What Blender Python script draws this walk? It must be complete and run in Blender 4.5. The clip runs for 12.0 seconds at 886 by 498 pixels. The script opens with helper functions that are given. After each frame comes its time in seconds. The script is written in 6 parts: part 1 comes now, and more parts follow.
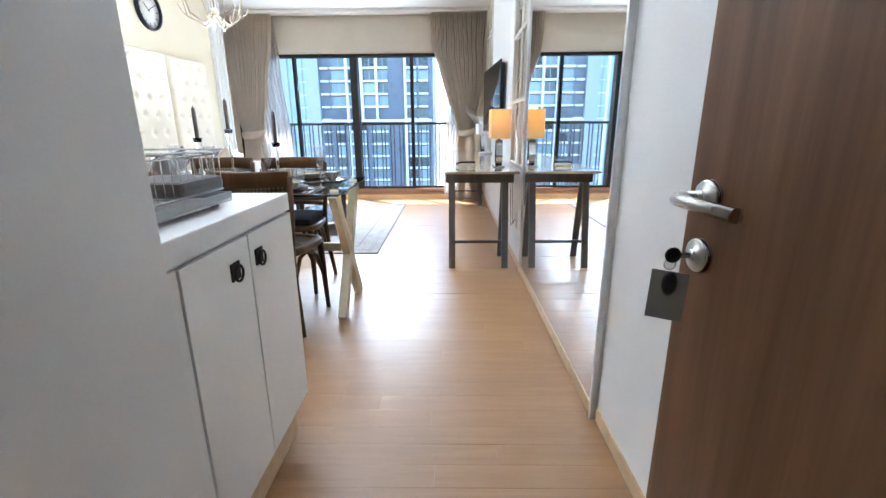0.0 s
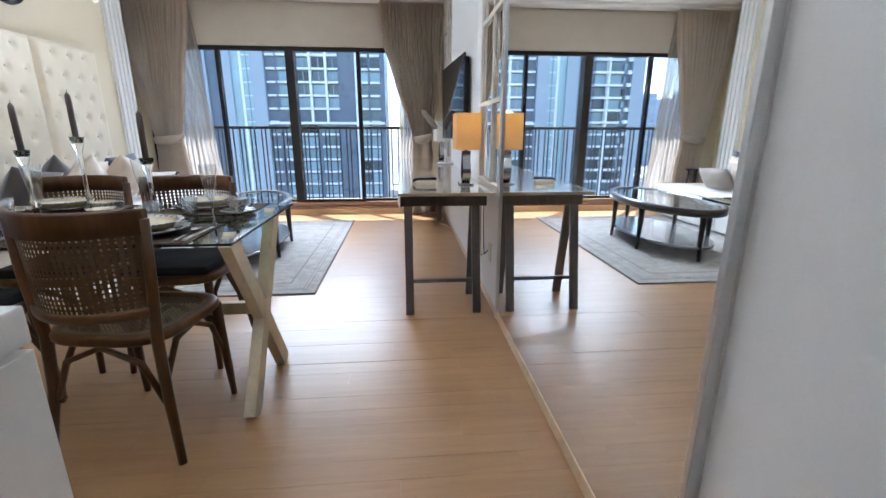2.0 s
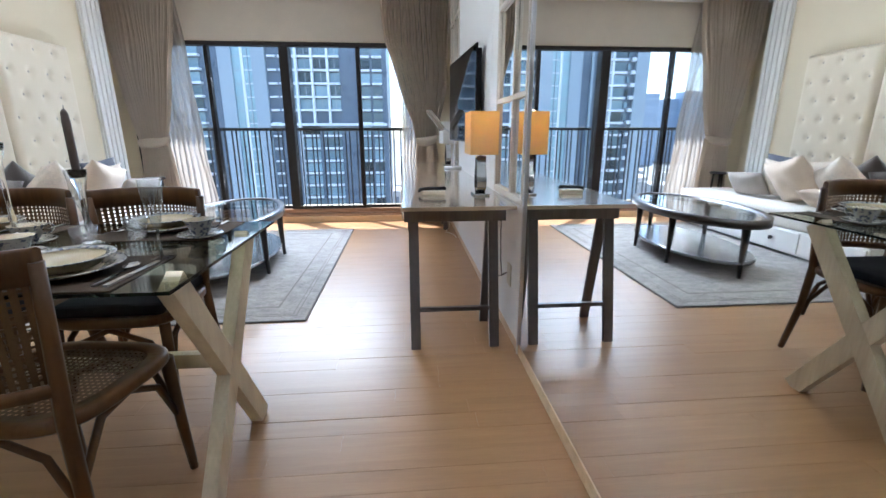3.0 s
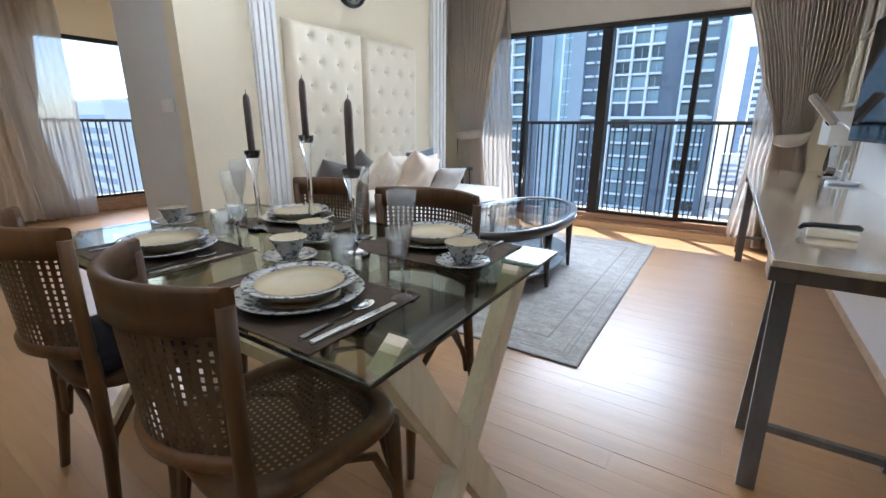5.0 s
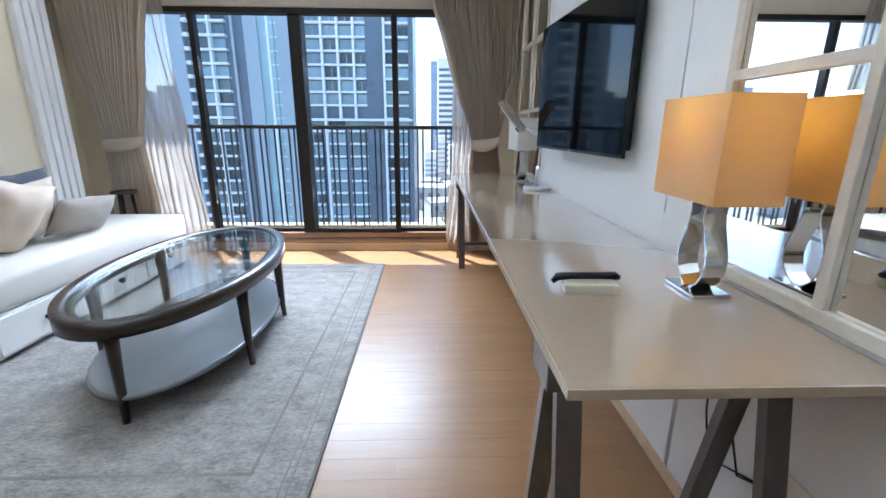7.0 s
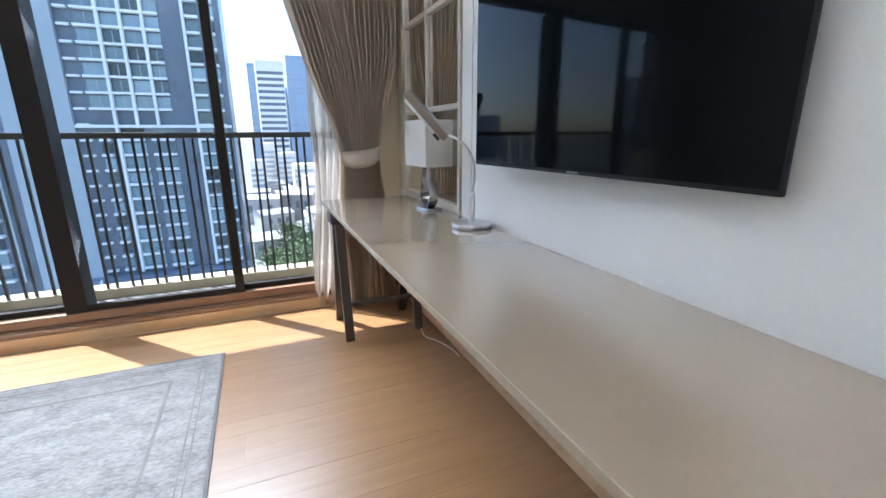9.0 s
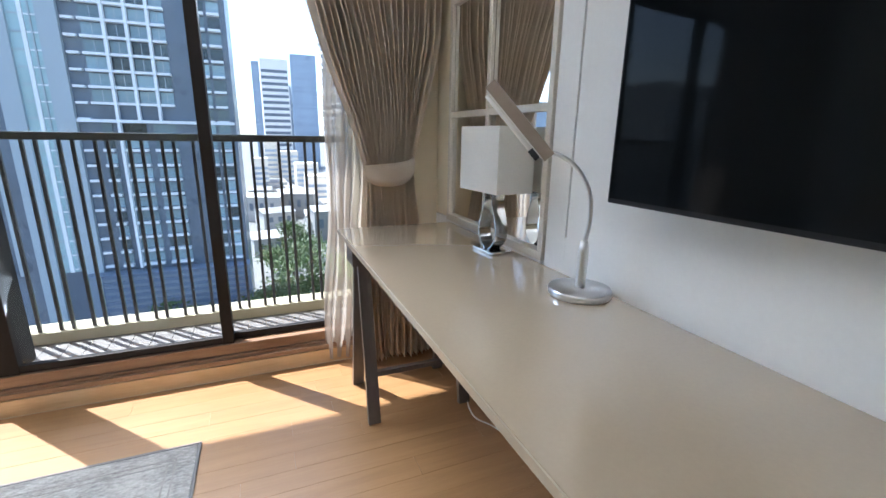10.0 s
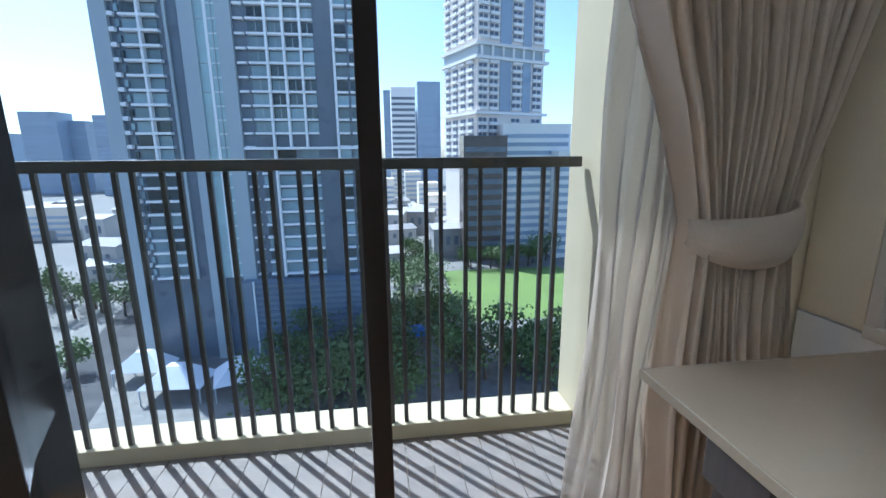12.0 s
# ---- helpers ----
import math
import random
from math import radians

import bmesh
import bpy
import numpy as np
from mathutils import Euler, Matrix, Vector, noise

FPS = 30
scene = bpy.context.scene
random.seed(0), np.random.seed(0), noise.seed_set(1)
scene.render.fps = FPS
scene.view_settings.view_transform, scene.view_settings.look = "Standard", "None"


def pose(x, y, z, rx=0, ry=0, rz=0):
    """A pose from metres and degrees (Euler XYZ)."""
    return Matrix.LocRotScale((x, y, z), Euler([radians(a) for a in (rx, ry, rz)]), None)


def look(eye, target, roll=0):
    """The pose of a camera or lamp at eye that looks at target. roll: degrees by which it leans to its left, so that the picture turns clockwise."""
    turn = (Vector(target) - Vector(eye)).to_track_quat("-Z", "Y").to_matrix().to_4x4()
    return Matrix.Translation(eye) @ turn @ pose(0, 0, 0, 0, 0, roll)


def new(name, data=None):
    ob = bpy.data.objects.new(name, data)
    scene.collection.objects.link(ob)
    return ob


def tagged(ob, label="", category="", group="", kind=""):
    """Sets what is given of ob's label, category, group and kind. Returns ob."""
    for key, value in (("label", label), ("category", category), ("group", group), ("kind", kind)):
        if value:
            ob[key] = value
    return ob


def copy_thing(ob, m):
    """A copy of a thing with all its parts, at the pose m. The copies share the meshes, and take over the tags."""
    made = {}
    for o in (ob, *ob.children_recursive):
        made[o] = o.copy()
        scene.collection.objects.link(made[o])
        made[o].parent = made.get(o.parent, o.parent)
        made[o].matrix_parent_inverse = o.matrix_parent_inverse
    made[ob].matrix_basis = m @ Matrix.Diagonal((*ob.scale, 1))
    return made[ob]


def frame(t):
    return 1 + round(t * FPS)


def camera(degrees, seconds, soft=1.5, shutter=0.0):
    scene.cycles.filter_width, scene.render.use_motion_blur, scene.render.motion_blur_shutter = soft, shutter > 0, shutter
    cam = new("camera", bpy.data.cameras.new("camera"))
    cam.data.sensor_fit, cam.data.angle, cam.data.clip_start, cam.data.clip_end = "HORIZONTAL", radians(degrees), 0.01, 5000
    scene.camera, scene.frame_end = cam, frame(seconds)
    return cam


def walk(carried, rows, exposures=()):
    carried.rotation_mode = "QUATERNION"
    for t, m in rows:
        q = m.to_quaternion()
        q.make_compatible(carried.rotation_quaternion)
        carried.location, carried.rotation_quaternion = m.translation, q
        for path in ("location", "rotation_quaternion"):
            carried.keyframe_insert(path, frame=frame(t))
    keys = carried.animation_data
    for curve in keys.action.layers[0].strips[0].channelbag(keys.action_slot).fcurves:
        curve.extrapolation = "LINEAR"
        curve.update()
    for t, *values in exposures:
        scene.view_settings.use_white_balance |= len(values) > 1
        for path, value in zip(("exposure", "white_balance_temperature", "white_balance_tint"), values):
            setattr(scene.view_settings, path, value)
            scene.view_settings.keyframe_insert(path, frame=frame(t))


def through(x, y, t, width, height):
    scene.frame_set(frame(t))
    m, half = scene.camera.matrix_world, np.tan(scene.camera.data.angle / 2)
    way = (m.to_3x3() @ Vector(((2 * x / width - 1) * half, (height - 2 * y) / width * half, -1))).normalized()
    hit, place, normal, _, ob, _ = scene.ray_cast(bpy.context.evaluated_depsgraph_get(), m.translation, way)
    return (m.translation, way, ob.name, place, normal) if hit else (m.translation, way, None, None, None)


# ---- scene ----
cam = camera(91.0, 12.0)
PATH = [
    (0, (0.462, 0.098, 1.074), (0.43, 2.024, 0.538), -0.4),
    (0.5, (0.414, 0.316, 1.089), (0.47, 2.243, 0.558), 0.0),
    (1, (0.397, 0.492, 1.095), (0.555, 2.413, 0.563), 0.4),
    (1.5, (0.423, 0.705, 1.105), (0.592, 2.626, 0.575), 0.1),
    (2, (0.456, 0.879, 1.103), (0.628, 2.801, 0.58), 0.1),
    (2.5, (0.452, 1.094, 1.103), (0.622, 3.018, 0.587), 0.1),
    (3, (0.446, 1.307, 1.107), (0.607, 3.231, 0.588), -0.1),
    (3.5, (0.452, 1.496, 1.1), (0.395, 3.427, 0.581), -0.8),
    (3.7, (0.453, 1.566, 1.103), (0.178, 3.478, 0.585), -0.3),
    (5.3, (0.232, 1.984, 1.113), (-0.828, 3.587, 0.559), 0.2),
    (5.5, (0.22, 2.041, 1.115), (-0.839, 3.644, 0.559), 0.2),
    (6, (0.224, 2.267, 1.12), (-0.753, 3.921, 0.564), 0.2),
    (6.5, (0.256, 2.509, 1.112), (-0.246, 4.365, 0.56), 1.6),
    (7, (0.211, 2.786, 1.143), (0.271, 4.712, 0.607), 0.3),
    (7.4, (0.141, 2.933, 1.148), (0.511, 4.826, 0.62), 1.4),
    (7.5, (0.154, 3.031, 1.147), (0.547, 4.915, 0.605), 0.6),
    (7.7, (0.142, 3.141, 1.142), (0.609, 5.009, 0.604), 0.6),
    (9.3, (0.079, 4.206, 1.15), (0.84, 5.983, 0.637), -0.5),
    (9.5, (0.11, 4.364, 1.16), (0.86, 6.145, 0.646), -0.2),
    (10, (0.112, 4.698, 1.178), (0.865, 6.481, 0.675), 1.0),
    (10.5, (0.051, 5.035, 1.195), (0.807, 6.828, 0.736), 1.4),
    (11, (0.015, 5.32, 1.155), (0.666, 7.158, 0.709), 1.3),
    (11.2, (-0.004, 5.452, 1.162), (0.551, 7.323, 0.726), 0.7),
    (11.5, (0.003, 5.625, 1.18), (0.429, 7.527, 0.735), 0.4),
    (12, (-0.064, 5.944, 1.175), (0.19, 7.882, 0.751), -0.5),
]
# exposure falls as the view fills with daylight
EXPOSURES = [(0.0, 3.15, 5450, 10), (1.0, 2.68, 5600, 12), (2.5, 2.40, 5550, 12), (6.0, 2.25, 5500, 11), (7.7, 2.18, 5350, 11), (9.5, 2.1, 5700, 12), (10.5, 2.0, 5850, 12), (11.5, 1.60, 5250, 10), (12.0, 1.35, 5280, 9)]

walk(cam, [(t, look(eye, target, roll)) for t, eye, target, roll in PATH], EXPOSURES)

# ---- daylight ----
SUN_ELEVATION, SUN_SIDE = 57.0, 42.0  # degrees; the side is counted from +y towards -x
world = bpy.data.worlds.new("sky")
scene.world = world
world.use_nodes = True
_nodes, _links = world.node_tree.nodes, world.node_tree.links
sky = _nodes.new("ShaderNodeTexSky")
sky.sky_type, sky.sun_disc = "NISHITA", False
sky.sun_elevation, sky.sun_rotation = radians(SUN_ELEVATION), radians(360 - SUN_SIDE)
sky.air_density, sky.dust_density, sky.ozone_density = 0.9, 1.3, 1.0
_nodes["Background"].inputs["Strength"].default_value = 0.115
_links.new(sky.outputs[0], _nodes["Background"].inputs["Color"])
_data = bpy.data.lights.new("sun", "SUN")
_data.energy, _data.angle, _data.color = 3.3, radians(0.6), (1.0, 0.96, 0.90)
sun = new("sun", _data)
_e, _a = radians(SUN_ELEVATION), radians(SUN_SIDE)
sun.matrix_world = look((-60 * math.sin(_a), 60 * math.cos(_a) + 6, 60 * math.tan(_e)), (0, 6, 0))

def sky_light(name, x, y, z, wide, tall, watts, tilt, turn, spread):
    """Daylight that enters through a window opening: from the sky downwards, or thrown up by what lies outside."""
    data = bpy.data.lights.new(name, "AREA")
    data.shape, data.size, data.size_y, data.energy, data.color = "RECTANGLE", wide, tall, watts, (0.88, 0.945, 1.0)
    data.spread = radians(spread)
    ob = new(name, data)
    ob.matrix_world = pose(x, y, z, tilt, 0, turn)
    return ob
sky_light("window_sky_light", -0.85, 6.84, 1.80, 2.0, 0.5, 8.5, 40, 180, 84)
sky_light("window_ground_light", -0.98, 6.84, 0.40, 1.75, 0.5, 6.5, 140, 180, 84)
sky_light("window_deep_light", -0.98, 6.84, 0.30, 1.75, 0.4, 17, 120, 180, 40)
sky_light("bedroom_sky_light", -6.20, 4.55, 1.80, 0.7, 0.5, 11, 40, 270, 84)
sky_light("bedroom_ground_light", -6.20, 4.55, 0.40, 0.7, 0.5, 8, 125, 270, 60)

# added fill: imitates window light glowing through the amber shade; the lamp is off
_data = bpy.data.lights.new("shade_glow_fill", "POINT")
_data.energy, _data.color, _data.shadow_soft_size = 0.10, (1.0, 0.82, 0.55), 0.06
new("shade_glow_fill", _data).location = (0.866, 3.775, 1.17)


# ---- materials ----
def material(name, color, rough=0.5, metal=0.0, vary=0.12, scale=6.0, fine=60.0, bump=0.05, stretch=(1, 1, 1), spread=0.0, coat=0.0, sheen=0.0):
    """A surface with variation at two scales, relief, and a shift of tone from object to object (spread)."""
    m = bpy.data.materials.new(name)
    m.use_nodes = True
    n, l = m.node_tree.nodes, m.node_tree.links
    b = n["Principled BSDF"]
    b.inputs["Metallic"].default_value = metal
    b.inputs["Coat Weight"].default_value = coat
    b.inputs["Coat Roughness"].default_value = 0.12
    b.inputs["Sheen Weight"].default_value = sheen
    tc, mp = n.new("ShaderNodeTexCoord"), n.new("ShaderNodeMapping")
    mp.inputs["Scale"].default_value = stretch
    l.new(tc.outputs["Object"], mp.inputs["Vector"])
    big, small = n.new("ShaderNodeTexNoise"), n.new("ShaderNodeTexNoise")
    big.inputs["Scale"].default_value, small.inputs["Scale"].default_value = scale, fine
    big.inputs["Detail"].default_value, small.inputs["Detail"].default_value = 4, 3
    for t in (big, small):
        l.new(mp.outputs[0], t.inputs["Vector"])
    add = n.new("ShaderNodeMath")
    add.operation = "ADD"
    l.new(big.outputs["Fac"], add.inputs[0])
    l.new(small.outputs["Fac"], add.inputs[1])
    last = add
    if spread:
        info = n.new("ShaderNodeObjectInfo")
        mul = n.new("ShaderNodeMath")
        mul.operation, mul.inputs[1].default_value, mul.inputs[2].default_value = "MULTIPLY_ADD", spread, -spread / 2
        l.new(info.outputs["Random"], mul.inputs[0])
        more = n.new("ShaderNodeMath")
        more.operation = "ADD"
        l.new(add.outputs[0], more.inputs[0])
        l.new(mul.outputs[0], more.inputs[1])
        last = more
    ramp = n.new("ShaderNodeMapRange")
    ramp.inputs["From Min"].default_value, ramp.inputs["From Max"].default_value = 0.5, 1.5
    ramp.inputs["To Min"].default_value, ramp.inputs["To Max"].default_value = 1 - vary, 1 + vary
    ramp.clamp = False
    l.new(last.outputs[0], ramp.inputs["Value"])
    mix = n.new("ShaderNodeVectorMath")
    mix.operation = "SCALE"
    mix.inputs[0].default_value = color
    l.new(ramp.outputs[0], mix.inputs["Scale"])
    l.new(mix.outputs[0], b.inputs["Base Color"])
    rr = n.new("ShaderNodeMapRange")
    rr.inputs["From Min"].default_value, rr.inputs["From Max"].default_value = 0.3, 0.7
    rr.inputs["To Min"].default_value, rr.inputs["To Max"].default_value = max(0.02, rough * 0.85), min(1, rough * 1.15)
    l.new(big.outputs["Fac"], rr.inputs["Value"])
    l.new(rr.outputs[0], b.inputs["Roughness"])
    if bump:
        bp = n.new("ShaderNodeBump")
        bp.inputs["Strength"].default_value, bp.inputs["Distance"].default_value = bump, 0.01
        l.new(add.outputs[0], bp.inputs["Height"])
        l.new(bp.outputs[0], b.inputs["Normal"])
    return m


def wood(name, dark, light, rough=0.35, rings=9.0, stretch=(1, 14, 14), spread=0.5, coat=0.0):
    """Straight-grained wood: streaks along the first axis, each board in a tone of its own."""
    m = bpy.data.materials.new(name)
    m.use_nodes = True
    n, l = m.node_tree.nodes, m.node_tree.links
    b = n["Principled BSDF"]
    tc, mp, info = n.new("ShaderNodeTexCoord"), n.new("ShaderNodeMapping"), n.new("ShaderNodeObjectInfo")
    mp.inputs["Scale"].default_value = stretch
    l.new(tc.outputs["Object"], mp.inputs["Vector"])
    big, small = n.new("ShaderNodeTexNoise"), n.new("ShaderNodeTexNoise")
    big.noise_dimensions = small.noise_dimensions = "4D"
    big.inputs["Scale"].default_value, big.inputs["Detail"].default_value, big.inputs["Distortion"].default_value = 1.5, 3, 0.6
    small.inputs["Scale"].default_value, small.inputs["Detail"].default_value = rings, 5
    w = n.new("ShaderNodeMath")
    w.operation, w.inputs[1].default_value = "MULTIPLY", 40.0
    l.new(info.outputs["Random"], w.inputs[0])
    for t in (big, small):
        l.new(mp.outputs[0], t.inputs["Vector"])
        l.new(w.outputs[0], t.inputs["W"])
    add = n.new("ShaderNodeMath")
    add.operation, add.inputs[2].default_value = "MULTIPLY_ADD", -0.25
    add.inputs[1].default_value = 0.5
    l.new(small.outputs["Fac"], add.inputs[0])
    tone = n.new("ShaderNodeMath")
    tone.operation, tone.inputs[1].default_value, tone.inputs[2].default_value = "MULTIPLY_ADD", spread, -spread / 2
    l.new(info.outputs["Random"], tone.inputs[0])
    s1, s2 = n.new("ShaderNodeMath"), n.new("ShaderNodeMath")
    l.new(big.outputs["Fac"], s1.inputs[0])
    l.new(add.outputs[0], s1.inputs[1])
    l.new(s1.outputs[0], s2.inputs[0])
    l.new(tone.outputs[0], s2.inputs[1])
    ramp = n.new("ShaderNodeValToRGB")
    ramp.color_ramp.elements[0].position, ramp.color_ramp.elements[1].position = 0.25, 0.75
    ramp.color_ramp.elements[0].color, ramp.color_ramp.elements[1].color = (*dark, 1), (*light, 1)
    l.new(s2.outputs[0], ramp.inputs["Fac"])
    l.new(ramp.outputs[0], b.inputs["Base Color"])
    b.inputs["Coat Weight"].default_value = coat
    b.inputs["Coat Roughness"].default_value = 0.15
    rr = n.new("ShaderNodeMapRange")
    rr.inputs["To Min"].default_value, rr.inputs["To Max"].default_value = rough * 0.8, rough * 1.3
    l.new(small.outputs["Fac"], rr.inputs["Value"])
    l.new(rr.outputs[0], b.inputs["Roughness"])
    bp = n.new("ShaderNodeBump")
    bp.inputs["Strength"].default_value, bp.inputs["Distance"].default_value = 0.06, 0.004
    l.new(small.outputs["Fac"], bp.inputs["Height"])
    l.new(bp.outputs[0], b.inputs["Normal"])
    return m


def clear(name, color=(1, 1, 1), rough=0.0, ior=1.45, thin=False):
    m = bpy.data.materials.new(name)
    m.use_nodes = True
    n, l = m.node_tree.nodes, m.node_tree.links
    if thin:
        out, mix = n["Material Output"], n.new("ShaderNodeMixShader")
        see, gloss, facing, fr, up = n.new("ShaderNodeBsdfTransparent"), n.new("ShaderNodeBsdfGlossy"), n.new("ShaderNodeLayerWeight"), n.new("ShaderNodeMath"), n.new("ShaderNodeMath")
        see.inputs["Color"].default_value = (*color, 1)
        gloss.inputs["Roughness"].default_value = rough
        facing.inputs["Blend"].default_value = 0.5
        base = ((ior - 1) / (ior + 1)) ** 2
        up.operation, up.inputs[1].default_value = "POWER", 5.0
        fr.operation, fr.inputs[1].default_value, fr.inputs[2].default_value = "MULTIPLY_ADD", 1 - base, base
        l.new(facing.outputs["Facing"], up.inputs[0])
        l.new(up.outputs[0], fr.inputs[0])
        l.new(fr.outputs[0], mix.inputs[0])
        l.new(see.outputs[0], mix.inputs[1])
        l.new(gloss.outputs[0], mix.inputs[2])
        l.new(mix.outputs[0], out.inputs["Surface"])
        return m
    b = n["Principled BSDF"]
    b.inputs["Base Color"].default_value = (*color, 1)
    b.inputs["Roughness"].default_value, b.inputs["IOR"].default_value, b.inputs["Transmission Weight"].default_value = rough, ior, 1.0
    return m


def cloth(name, color, through=0.3, rough=0.9, weave=700.0, inner=None):
    """Woven cloth that lets part of the light through, tinted by its lining (inner)."""
    m = material(name, color, rough, vary=0.1, scale=5, fine=weave / 3, bump=0.15, sheen=0.2)
    n, l = m.node_tree.nodes, m.node_tree.links
    b, out, mix, tr = n["Principled BSDF"], n["Material Output"], n.new("ShaderNodeMixShader"), n.new("ShaderNodeBsdfTranslucent")
    tr.inputs["Color"].default_value = (*(inner or color), 1)
    mix.inputs[0].default_value = through
    l.new(b.outputs[0], mix.inputs[1])
    l.new(tr.outputs[0], mix.inputs[2])
    l.new(mix.outputs[0], out.inputs["Surface"])
    return m


def sheer_cloth(name, color, open_part=0.35):
    m = cloth(name, color, 0.55)
    n, l = m.node_tree.nodes, m.node_tree.links
    out, mix, see = n["Material Output"], n.new("ShaderNodeMixShader"), n.new("ShaderNodeBsdfTransparent")
    mix.inputs[0].default_value = open_part
    l.new(out.inputs["Surface"].links[0].from_socket, mix.inputs[1])
    l.new(see.outputs[0], mix.inputs[2])
    l.new(mix.outputs[0], out.inputs["Surface"])
    return m


